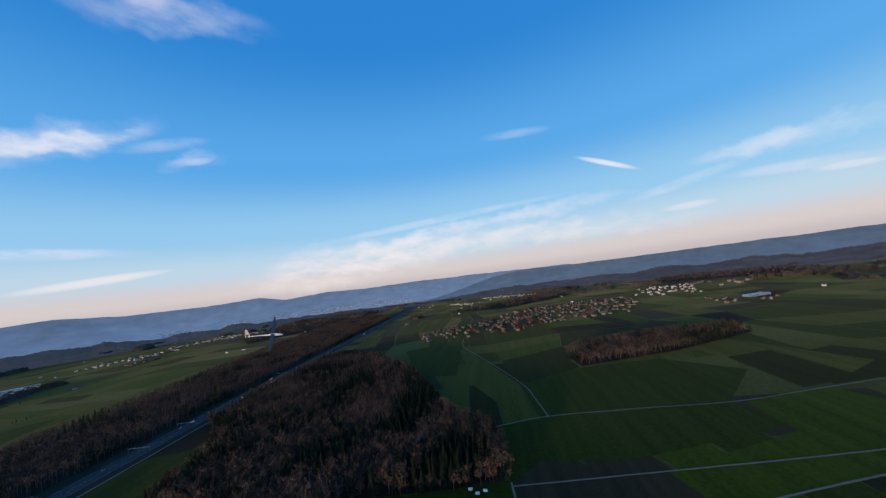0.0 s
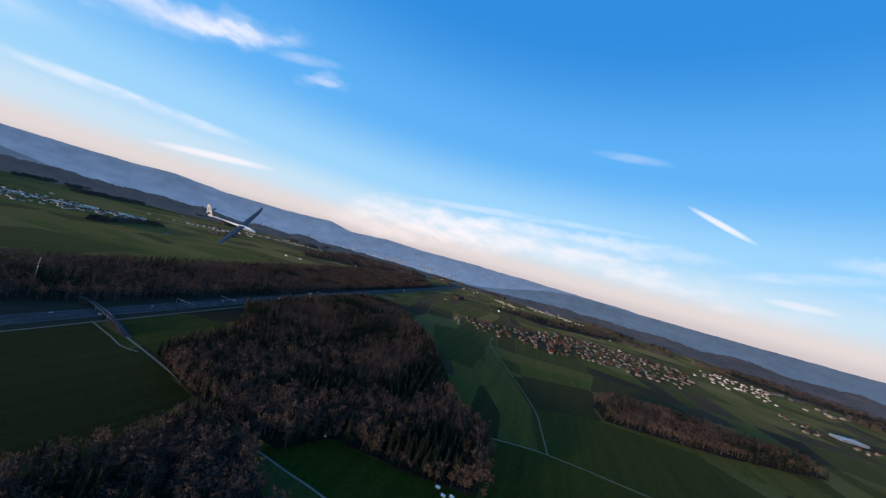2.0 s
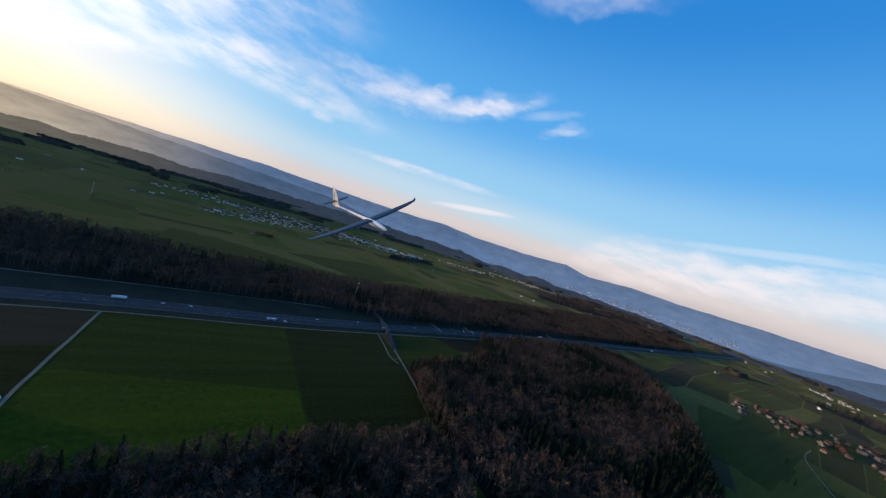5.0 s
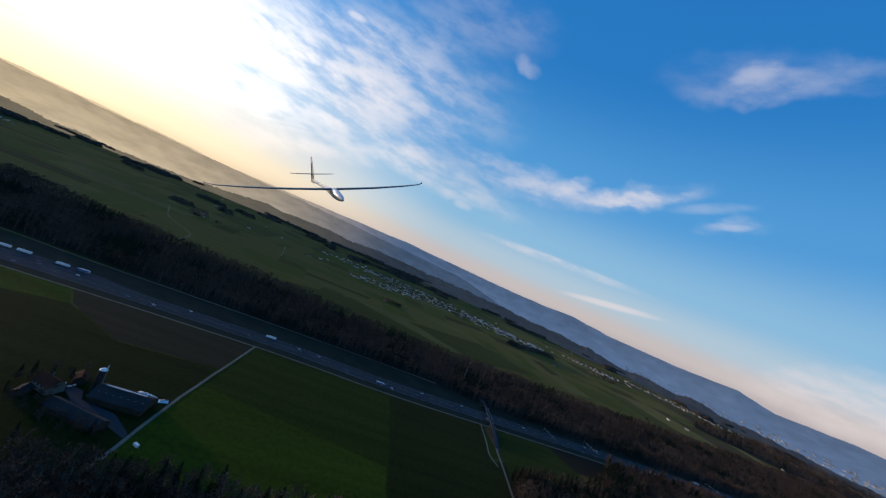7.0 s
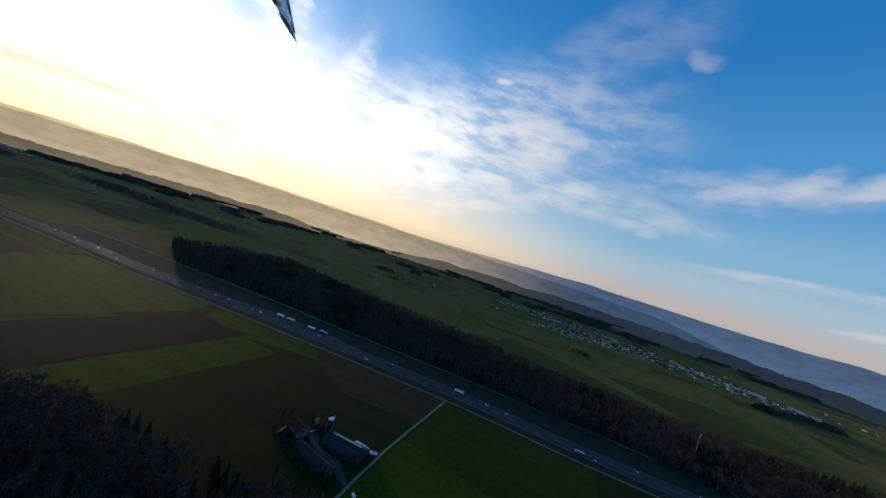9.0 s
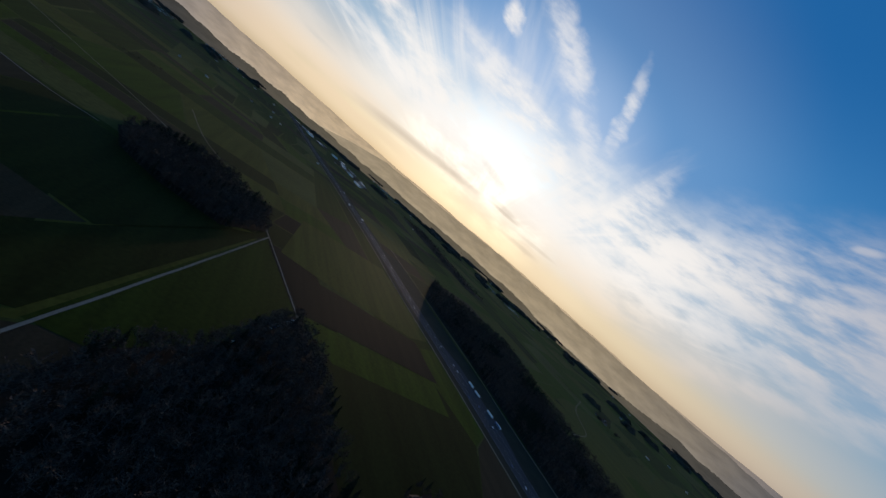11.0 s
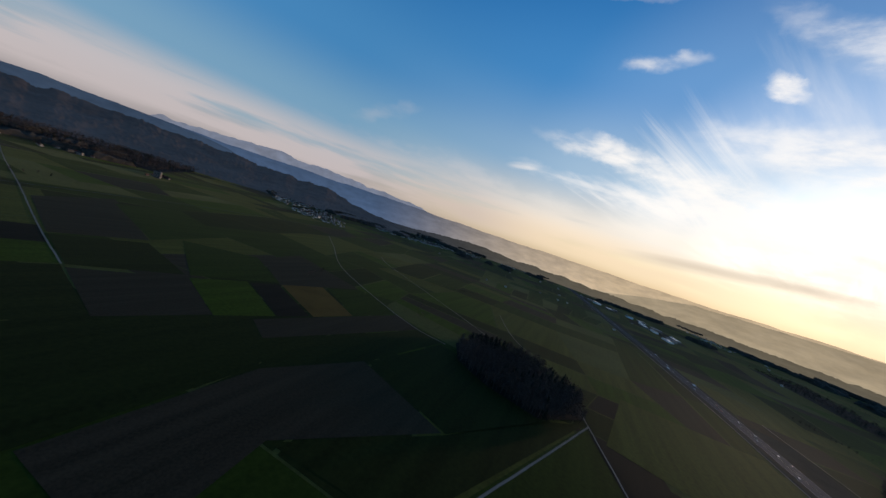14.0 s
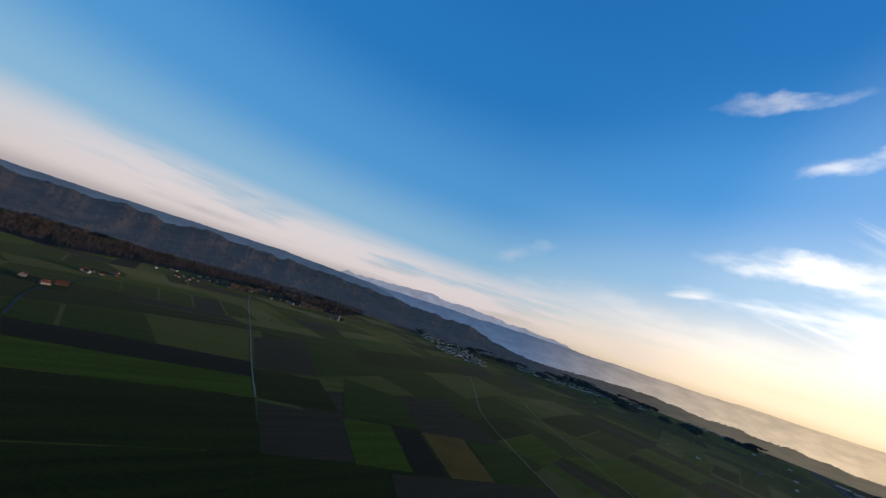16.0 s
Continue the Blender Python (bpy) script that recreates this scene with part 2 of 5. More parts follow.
# ---- materials ----
def material(name, color, rough=0.85, scale=0.05, fine=0.8, vary=0.35, bump=0.0, metal=0.0, other=None, sheen=0.0, per_island=False, per_object=0.0, stretch=None):
    """Two scales of noise over a base colour, in metres."""
    m = bpy.data.materials.new(name)
    m.use_nodes = True
    nt = m.node_tree
    N, L = nt.nodes.new, nt.links.new
    b = nt.nodes["Principled BSDF"]
    b.inputs["Roughness"].default_value, b.inputs["Metallic"].default_value = rough, metal
    if rough >= 0.8:
        b.inputs["Specular IOR Level"].default_value = 0.08
    if sheen:
        # haze over far ground is put in as sheen, paling what is seen flat
        b.inputs["Sheen Weight"].default_value, b.inputs["Sheen Roughness"].default_value = sheen, 0.35
        b.inputs["Sheen Tint"].default_value = (1.0, 0.98, 0.50, 1)
        b.inputs["Specular IOR Level"].default_value = 0.03
    geo = N("ShaderNodeNewGeometry")
    n1, n2 = N("ShaderNodeTexNoise"), N("ShaderNodeTexNoise")
    for n, s, d in ((n1, scale, 4), (n2, fine, 5)):
        n.inputs["Scale"].default_value, n.inputs["Detail"].default_value = s, d
        L(geo.outputs["Position"], n.inputs["Vector"])
    if stretch:
        # long streaks, as the plough and the drill leave them
        mp = N("ShaderNodeMapping")
        mp.inputs["Rotation"].default_value = (0, 0, radians(stretch))
        mp.inputs["Scale"].default_value = (0.12, 2.6, 1)
        L(geo.outputs["Position"], mp.inputs[0]), L(mp.outputs[0], n1.inputs["Vector"])
        n1.inputs["Scale"].default_value = scale * 2
    add = N("ShaderNodeMath")
    add.operation = "ADD"
    L(n1.outputs[0], add.inputs[0]), L(n2.outputs[0], add.inputs[1])
    ramp = N("ShaderNodeMapRange")
    for i, v in enumerate((0.7, 1.3, 0.0, 1.0)):
        ramp.inputs[i + 1].default_value = v
    L(add.outputs[0], ramp.inputs[0])
    mix = N("ShaderNodeMix")
    mix.data_type = "RGBA"
    c2 = other or [c * (1 - vary) for c in color]
    c1 = color if other else [min(1, c * (1 + vary * 0.6)) for c in color]
    mix.inputs["A"].default_value, mix.inputs["B"].default_value = (*c1, 1), (*c2, 1)
    L(ramp.outputs[0], mix.inputs["Factor"])
    last = mix.outputs["Result"]
    if per_island or per_object:
        hsv = N("ShaderNodeHueSaturation")
        mr = N("ShaderNodeMapRange")
        spread = per_object or 0.45
        for i, v in enumerate((0.0, 1.0, 1 - spread, 1 + spread)):
            mr.inputs[i + 1].default_value = v
        if per_object:
            L(N("ShaderNodeObjectInfo").outputs["Random"], mr.inputs[0])
        else:
            L(geo.outputs["Random Per Island"], mr.inputs[0])
        L(mr.outputs[0], hsv.inputs["Value"]), L(last, hsv.inputs["Color"])
        last = hsv.outputs[0]
    L(last, b.inputs["Base Color"])
    if bump:
        bp = N("ShaderNodeBump")
        bp.inputs["Strength"].default_value, bp.inputs["Distance"].default_value = bump, 0.3
        L(n2.outputs[0], bp.inputs["Height"]), L(bp.outputs[0], b.inputs["Normal"])
    return m


M_PASTURE = material("pasture", (0.056, 0.060, 0.014), scale=0.006, fine=0.12, vary=0.4, bump=0.2, sheen=0.045)
M_FIELD = {
    "green": material("winter_wheat", (0.025, 0.036, 0.004), scale=0.012, fine=0.2, vary=0.4, bump=0.15, stretch=8, sheen=0.024),
    "bright": material("young_grass", (0.040, 0.058, 0.004), scale=0.012, fine=0.2, vary=0.4, bump=0.15, stretch=98, sheen=0.024),
    "dark": material("dark_meadow", (0.017, 0.021, 0.004), scale=0.012, fine=0.2, vary=0.4, bump=0.15, stretch=30, sheen=0.024),
    "olive": material("stubble", (0.066, 0.062, 0.010), scale=0.012, fine=0.2, vary=0.4, bump=0.2, stretch=98, sheen=0.030),
    "brown": material("bare_soil", (0.040, 0.028, 0.015), scale=0.015, fine=0.4, vary=0.35, bump=0.4, stretch=12, sheen=0.016),
    "soil": material("fresh_plough", (0.022, 0.015, 0.009), scale=0.015, fine=0.4, vary=0.3, bump=0.4, stretch=102, sheen=0.012),
    "orange": material("dry_cover_crop", (0.120, 0.062, 0.014), scale=0.02, fine=0.4, vary=0.3, bump=0.2, sheen=0.016),
}
M_ASPHALT = material("asphalt", (0.046, 0.046, 0.052), 0.85, scale=0.02, fine=1.5, vary=0.25)
M_LINE = material("road_marking", (0.26, 0.26, 0.25), 0.6, scale=0.2, fine=3, vary=0.2)
M_GRAVEL = material("gravel_track", (0.21, 0.17, 0.125), 0.9, scale=0.05, fine=1.2, vary=0.25)
M_VERGE = material("rough_verge", (0.026, 0.026, 0.017), 0.95, scale=0.03, fine=0.4, vary=0.4, bump=0.3)
M_DECK = material("bridge_concrete", (0.24, 0.23, 0.22), 0.8, scale=0.1, fine=1.5, vary=0.2)
M_TWIG = material("bare_twigs", (0.084, 0.056, 0.043), 0.9, scale=0.012, fine=0.35, vary=0.5, per_island=True)
M_NEEDLE = material("fir_needles", (0.012, 0.018, 0.010), 0.8, scale=0.02, fine=0.5, vary=0.4, per_island=True)
M_BARK = material("bark", (0.07, 0.055, 0.045), 0.95, scale=0.3, fine=3, vary=0.35)
M_PALE_BARK = material("pale_bark", (0.125, 0.10, 0.085), 0.9, scale=0.3, fine=3, vary=0.35)
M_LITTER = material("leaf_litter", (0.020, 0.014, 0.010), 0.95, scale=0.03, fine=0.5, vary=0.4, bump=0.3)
M_CANOPY = material("far_tree_canopy", (0.050, 0.042, 0.032), 0.95, scale=0.006, fine=0.05, vary=0.6, bump=0.4)
M_PLASTER = material("house_plaster", (0.19, 0.165, 0.14), 0.85, scale=0.05, fine=1.0, vary=0.15, per_object=0.5)
M_PLASTER_TOWN = material("town_plaster", (0.44, 0.41, 0.37), 0.8, scale=0.05, fine=1.0, vary=0.15, per_island=True)
M_ROOF = material("roof_tiles", (0.100, 0.036, 0.022), 0.85, scale=0.1, fine=2.0, vary=0.3, per_object=0.5)
M_SLATE = material("dark_roof", (0.035, 0.033, 0.033), 0.85, scale=0.1, fine=2.0, vary=0.3, per_object=0.3)
M_WHITE = material("white_cladding", (0.74, 0.74, 0.72), 0.5, scale=0.1, fine=1.0, vary=0.1)
M_STEEL = material("galvanised_steel", (0.55, 0.56, 0.57), 0.4, scale=0.3, fine=3.0, vary=0.15, metal=0.7)
M_GREY = material("grey_painted_steel", (0.20, 0.20, 0.20), 0.6, scale=0.3, fine=3.0, vary=0.15)
M_GLASS = material("dark_glazing", (0.03, 0.035, 0.04), 0.12, scale=0.5, fine=2, vary=0.1)
M_TIMBER = material("weathered_boards", (0.07, 0.05, 0.036), 0.85, scale=0.3, fine=3, vary=0.35)
M_RUBBER = material("tyre_rubber", (0.02, 0.02, 0.02), 0.85, scale=1, fine=5, vary=0.2)


def haze_glow_material(name, base, haze, gold, share):
    """Far backdrop of the place: wooded slopes, haze put in as glow, gold sunward."""
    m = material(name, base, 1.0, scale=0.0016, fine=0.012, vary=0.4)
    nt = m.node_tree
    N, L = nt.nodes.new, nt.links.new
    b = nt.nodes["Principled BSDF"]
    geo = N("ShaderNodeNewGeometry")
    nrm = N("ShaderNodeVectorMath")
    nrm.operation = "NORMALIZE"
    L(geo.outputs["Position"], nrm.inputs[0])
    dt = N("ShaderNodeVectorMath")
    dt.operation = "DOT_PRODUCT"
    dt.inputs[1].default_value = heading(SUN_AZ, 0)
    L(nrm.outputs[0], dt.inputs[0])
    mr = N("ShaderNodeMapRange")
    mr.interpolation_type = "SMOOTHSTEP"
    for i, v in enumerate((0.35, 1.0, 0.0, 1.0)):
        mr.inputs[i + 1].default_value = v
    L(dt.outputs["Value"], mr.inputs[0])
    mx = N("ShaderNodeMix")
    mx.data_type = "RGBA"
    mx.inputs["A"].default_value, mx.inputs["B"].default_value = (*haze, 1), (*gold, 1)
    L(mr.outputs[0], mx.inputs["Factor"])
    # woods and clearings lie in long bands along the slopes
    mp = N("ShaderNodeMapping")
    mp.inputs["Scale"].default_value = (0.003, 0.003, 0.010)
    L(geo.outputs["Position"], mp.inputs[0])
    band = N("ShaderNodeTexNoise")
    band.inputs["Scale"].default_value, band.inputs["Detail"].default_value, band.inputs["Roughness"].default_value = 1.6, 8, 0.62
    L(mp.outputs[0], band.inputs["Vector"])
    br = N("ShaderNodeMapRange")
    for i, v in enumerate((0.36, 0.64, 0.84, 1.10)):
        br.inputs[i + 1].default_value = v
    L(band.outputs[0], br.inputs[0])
    # the painted haze is brighter at the foot of the slopes
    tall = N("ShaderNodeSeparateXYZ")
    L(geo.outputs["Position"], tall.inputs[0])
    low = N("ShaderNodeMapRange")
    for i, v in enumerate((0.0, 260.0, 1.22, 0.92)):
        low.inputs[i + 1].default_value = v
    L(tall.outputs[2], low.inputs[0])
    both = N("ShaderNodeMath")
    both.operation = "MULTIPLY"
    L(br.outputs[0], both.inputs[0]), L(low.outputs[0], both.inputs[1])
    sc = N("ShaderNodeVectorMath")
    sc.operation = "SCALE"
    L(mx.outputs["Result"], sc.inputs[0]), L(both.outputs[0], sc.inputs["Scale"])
    # emission stands in for lit air; the slopes themselves are no lamps
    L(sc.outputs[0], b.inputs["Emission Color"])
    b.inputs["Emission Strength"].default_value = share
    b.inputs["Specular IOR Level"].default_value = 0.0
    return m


# blue air and sunward gold are painted into the far slopes as emission
M_HILL = haze_glow_material("wooded_slopes_far_haze_glow", (0.05, 0.06, 0.07), (0.082, 0.132, 0.235), (0.95, 0.71, 0.43), 0.9)
M_HILL_NEAR = haze_glow_material("wooded_slopes_nearer_haze_glow", (0.04, 0.05, 0.05), (0.050, 0.080, 0.140), (0.55, 0.43, 0.27), 0.9)
# nearer woods: brown base with a weaker painted haze glow
M_HILL_LOW = haze_glow_material("wooded_hills_mid_haze_glow", (0.062, 0.044, 0.032), (0.018, 0.025, 0.040), (0.16, 0.132, 0.086), 0.9)
M_ALPS = haze_glow_material("snow_mountains_far_haze_glow", (0.3, 0.3, 0.32), (0.26, 0.27, 0.33), (0.5, 0.4, 0.33), 0.9)
M_GEL = material("white_gelcoat", (0.80, 0.80, 0.80), 0.25, scale=0.5, fine=4, vary=0.04)
M_CARBON = material("dark_wing_skin", (0.035, 0.033, 0.032), 0.3, scale=0.5, fine=4, vary=0.2)
M_TARP = material("silage_sheet", (0.70, 0.71, 0.72), 0.4, scale=0.3, fine=1.5, vary=0.15)
CAR_PAINT = [material("car_paint_" + n, c, 0.3, 1, 4, 0.05) for n, c in
             (("white", (0.75, 0.75, 0.74)), ("silver", (0.45, 0.46, 0.48)), ("black", (0.03, 0.03, 0.035)), ("red", (0.35, 0.04, 0.03)), ("blue", (0.05, 0.09, 0.22)))]


# ---- mesh helpers ----
def mesh_from(name, verts, faces, mat):
    me = bpy.data.meshes.new(name)
    me.from_pydata([tuple(v) for v in verts], [], faces)
    me.update()
    me.materials.append(mat)
    return me


def part(name, bm, mat, parent=None, label=""):
    me = bpy.data.meshes.new(name)
    bmesh.ops.recalc_face_normals(bm, faces=bm.faces)
    bm.to_mesh(me)
    bm.free()
    me.materials.append(mat)
    ob = new(name, me)
    ob.parent = parent
    return tagged(ob, label)


def box(bm, cx, cy, cz, sx, sy, sz, rz=0.0, bevel=0.0):
    """A box with its centre at cx, cy and its foot at cz."""
    m = Matrix.Translation((cx, cy, cz + sz / 2)) @ Matrix.Rotation(rz, 4, "Z") @ Matrix.Diagonal((sx, sy, sz, 1))
    made = bmesh.ops.create_cube(bm, size=1, matrix=m)
    if bevel:
        edges = list({e for v in made["verts"] for e in v.link_edges})
        bmesh.ops.bevel(bm, geom=edges, offset=bevel, segments=2, affect="EDGES", profile=0.7)
    return bm


def rod(bm, a, b, r0, r1=None, sides=6):
    """A tapered rod from a to b."""
    a, b = Vector(a), Vector(b)
    d = b - a
    m = Matrix.Translation((a + b) / 2) @ d.to_track_quat("Z", "Y").to_matrix().to_4x4()
    bmesh.ops.create_cone(bm, cap_ends=True, segments=sides, radius1=r0, radius2=r0 if r1 is None else r1, depth=d.length, matrix=m)
    return bm


def smooth_line(points, step=20.0):
    """Catmull-Rom through plan points, one every few metres."""
    p = [Vector((*q[:2], 0)) for q in points]
    p = [p[0] * 2 - p[1]] + p + [p[-1] * 2 - p[-2]]
    out = []
    for i in range(1, len(p) - 2):
        n = max(1, int((p[i + 1] - p[i]).length / step))
        for k in range(n):
            t = k / n
            out.append(0.5 * (2 * p[i] + (p[i + 1] - p[i - 1]) * t + (2 * p[i - 1] - 5 * p[i] + 4 * p[i + 1] - p[i + 2]) * t * t
                              + (3 * p[i] - p[i - 1] - 3 * p[i + 1] + p[i + 2]) * t ** 3))
    return out + [p[-2]]


def ribbon(name, line, left, right, z, mat, kind="structure", label="", category="", thick=0.0, wobble=0.0):
    """A strip along a line; left and right are offsets in metres, numbers or functions of x."""
    verts, faces = [], []
    for i, p in enumerate(line):
        d = (line[min(i + 1, len(line) - 1)] - line[max(i - 1, 0)]).normalized()
        n = Vector((-d.y, d.x, 0))
        l = left(p.x) if callable(left) else left
        r = right(p.x) if callable(right) else right
        w = wobble * noise.noise(p * 0.03)
        for o, h in ((l + w, z), (r + w, z)):
            q = p + n * o
            verts.append((q.x, q.y, h))
    for i in range(len(line) - 1):
        faces.append((2 * i, 2 * i + 2, 2 * i + 3, 2 * i + 1))
    ob = new(name, mesh_from(name, verts, faces, mat))
    return tagged(ob, label, category, kind=kind)


def inside(x, y, poly):
    hit = False
    for (x0, y0), (x1, y1) in zip(poly, poly[1:] + poly[:1]):
        if (y0 > y) != (y1 > y) and x < (x1 - x0) * (y - y0) / (y1 - y0) + x0:
            hit = not hit
    return hit


def sheet(name, poly, z, mat, label="", category="", kind="structure", group=""):
    """A plane piece of ground with the given outline."""
    bm = bmesh.new()
    f = bm.faces.new([bm.verts.new((x, y, z)) for x, y in poly])
    if f.calc_center_median() and f.normal.z < 0:
        f.normal_flip()
    bmesh.ops.triangulate(bm, faces=bm.faces)
    me = bpy.data.meshes.new(name)
    bm.normal_update()
    for face in bm.faces:
        if face.normal.z < 0:
            face.normal_flip()
    bm.to_mesh(me)
    bm.free()
    me.materials.append(mat)
    return tagged(new(name, me), label, category, group, kind)


# ---- ground ----
CENTRE = (40.0, -520.0)


def ground():
    verts, faces, radii = [(CENTRE[0], CENTRE[1], 0.0)], [], [150, 400, 800, 1400, 2200, 3000, 3700, 4300, 4800]
    n = 96
    for r in radii:
        for k in range(n):
            a = 2 * math.pi * k / n
            verts.append((CENTRE[0] + r * math.cos(a), CENTRE[1] + r * math.sin(a), 0.0))
    for k in range(n):
        faces.append((0, 1 + k, 1 + (k + 1) % n))
    for i in range(len(radii) - 1):
        for k in range(n):
            a, b = 1 + i * n + k, 1 + i * n + (k + 1) % n
            faces.append((a, a + n, b + n, b))
    tagged(new("ground", mesh_from("ground", verts, faces, M_PASTURE)), "flat green farmland plain reaching to the hills", "ground", kind="structure")


ground()

SOUTH = smooth_line([(-4300, -620), (-3200, -440), (-2190, -292), (-1045, -118), (-647, -74), (-300, -30), (0, -1), (205, 1), (380, 14), (640, 36), (1004, 62), (1700, 98), (2500, 130), (3400, 170)])


def lay_by(x):
    """The rest area widens the road on its far side."""
    return max(0.0, min(1.0, (x + 470) / 60, (-175 - x) / 70)) * 17


ribbon("verge", SOUTH, lambda x: 127 if -900 < x < 450 else (112 if x > 0 else 66), 1.5, 0.34, M_VERGE, label="rough dark grass verge along the motorway", category="verge")
ribbon("motorway", SOUTH, lambda x: 55 + lay_by(x), 20, 0.36, M_ASPHALT, label="grey asphalt motorway with three lanes each way", category="road")
ribbon("median", SOUTH, 38.6, 36.4, 0.42, M_VERGE, label="dark planted central strip of the motorway", category="verge")
for off in (21.2, 35.4, 39.6, 53.8):
    ribbon("edge_line", SOUTH, off + 0.15, off - 0.15, 0.42, M_LINE, label="white painted edge line of the motorway", category="road marking")
ribbon("service_track", SOUTH, 1.4, -1.4, 0.37, M_GRAVEL, label="pale gravel service track beside the motorway", category="track", wobble=0.5)
ribbon("forest_track", smooth_line([(-1000, 20), (-700, 62), (-430, 92), (-300, 96), (-40, 116), (200, 128), (420, 130)]), 1.5, -1.5, 0.37, M_GRAVEL, label="pale track between motorway and woods", category="track", wobble=0.8)

# ---- tracks and lanes ----
TRACKS = []


def track(points, width, mat=M_GRAVEL, label="pale gravel farm track between fields", name="farm_track", z=0.0):
    TRACKS.append(name)
    z += 0.40 + 0.006 * len(TRACKS)
    width *= 0.62
    return ribbon(name, smooth_line(points, 12), width / 2, -width / 2, z, mat, label=label, category="track", wobble=0.6)


track([(-5, -1), (-14, -120), (-18, -185), (-19, -243), (-20, -330)], 4.5, label="pale lane from the motorway past the farm", name="lane")
track([(345, -236), (362, -150), (370, -108), (378, -60), (390, -8)], 5.0, label="pale lane climbing to the motorway bridge", name="lane")
track([(375, 16), (367, -35), (358, -79), (363, -104)], 3.6, label="pale gravel loop beside the bridge ramp")
track([(345, -236), (330, -300), (318, -350), (308, -440), (296, -523), (284, -600)], 3.8, label="pale track through the clearing in the woods")
track([(398, -562), (360, -565), (321, -568), (288, -574)], 3.4)
track([(540, -548), (562, -628), (566, -760), (565, -895), (592, -1041), (640, -1300)], 3.6)
track([(562, -628), (640, -618), (724, -604), (900, -545), (1156, -453), (1300, -440)], 3.2)
track([(288, -574), (330, -700), (380, -900), (420, -1100), (520, -1500)], 4.0, label="pale paved field road", name="lane")
track([(-120, -548), (-168, -527), (-330, -463), (-500, -397)], 4.2)
track([(-500, -397), (-405, -371), (-309, -345)], 3.4)
track([(-500, -397), (-640, -440), (-800, -560), (-1000, -640)], 3.0)

track([(-197, -1074), (-235, -1256), (-308, -1569), (-391, -1945), (-480, -2300)], 3.6)
track([(111, -1336), (108, -1564), (26, -1881)], 5.0, M_ASPHALT, "grey paved country road", "country_road")
track([(108, -1564), (-150, -1575), (-308, -1580), (-711, -1640), (-939, -1640), (-1353, -1630)], 5.5, M_ASPHALT, "grey paved country road", "country_road")
track([(-1152, -1449), (-968, -1266), (-762, -1065), (-626, -850), (-564, -721), (-554, -650)], 3.6)
track([(-1155, -1177), (-1066, -1095), (-910, -875), (-774, -680), (-680, -560)], 3.6)
track([(1366, -1560), (1200, -1572), (1082, -1584), (700, -1700)], 5.0, M_ASPHALT, "grey paved country road", "country_road")
track([(391, -564), (403, -723), (420, -935), (450, -1150)], 3.6)
track([(-700, 1010), (-560, 760), (-420, 620), (-380, 480)], 4.0)

# ---- fields ----
FIELD_WORDS = {"green": "field of short green winter wheat", "bright": "bright green young grass field", "dark": "dark green meadow strip",
               "olive": "olive stubble field", "brown": "bare brown ploughed field", "soil": "freshly ploughed dark soil field", "orange": "dry orange-brown cover crop field"}


def field(kind, poly, z=0.14):
    return sheet("field", poly, z, M_FIELD[kind], FIELD_WORDS[kind], "field", group="fields")


PLOTS = []


def plot(kind, *poly):
    """A field by the near tracks, each a little above the last."""
    PLOTS.append(field(kind, list(poly), 0.10 + 0.004 * len(PLOTS)))


plot("green", (-4, -3), (204, -2), (199, -96), (196, -180), (-14, -140))
plot("bright", (-14, -140), (196, -180), (193, -261), (-20, -275))
plot("dark", (207, -2), (372, 12), (358, -79), (363, -105), (340, -236), (258, -268), (195, -261))
plot("green", (392, 14), (514, 20), (545, -60), (469, -104), (378, -112))
plot("brown", (-230, -24), (-8, -4), (-15, -96), (-120, -110), (-200, -62))
plot("bright", (-420, -44), (-232, -24), (-202, -64), (-300, -100), (-400, -92))
plot("dark", (-202, -64), (-120, -112), (-16, -98), (-20, -320), (-148, -309), (-230, -316), (-300, -340), (-305, -100))
plot("green", (296, -523), (319, -352), (382, -390), (386, -470), (403, -562), (322, -567))
plot("brown", (322, -571), (398, -564), (440, -600), (403, -720), (345, -735))
plot("green", (440, -560), (560, -632), (563, -890), (480, -900), (430, -700))
plot("green", (566, -632), (720, -606), (800, -720), (820, -900), (700, -1000), (570, -890))
plot("bright", (345, -740), (403, -724), (470, -900), (560, -900), (592, -1035), (420, -1090))
plot("dark", (724, -600), (900, -540), (920, -720), (806, -735))
plot("olive", (820, -470), (1150, -450), (905, -535), (730, -596), (620, -560))
plot("green", (850, -360), (1180, -250), (1300, -430), (1150, -446), (830, -460))
plot("dark", (600, -1050), (760, -1100), (800, -1220), (640, -1290))
plot("green", (-170, -532), (-496, -402), (-312, -348), (-260, -385), (-215, -415), (-160, -485))
plot("soil", (-436, -372), (-431, -254), (-412, -100), (-310, -90), (-325, -342))
plot("bright", (-320, -340), (-310, -100), (-240, -100), (-250, -300), (-300, -335))
plot("olive", (-720, -95), (-440, -55), (-420, -110), (-440, -260), (-470, -375), (-700, -330))
plot("dark", (-175, -537), (-498, -404), (-440, -465), (-456, -448), (-301, -551), (-168, -657))
plot("bright", (-319, -1012), (-403, -987), (-346, -851), (-271, -880))
plot("orange", (-458, -963), (-546, -942), (-478, -808), (-402, -830))
plot("brown", (-196, -1061), (-317, -1012), (-271, -882), (-162, -913))
plot("soil", (-405, -983), (-453, -965), (-397, -834), (-348, -851))
plot("brown", (-541, -1120), (-693, -1153), (-636, -909), (-455, -965))
plot("green", (-550, -932), (-634, -903), (-592, -775), (-482, -808))
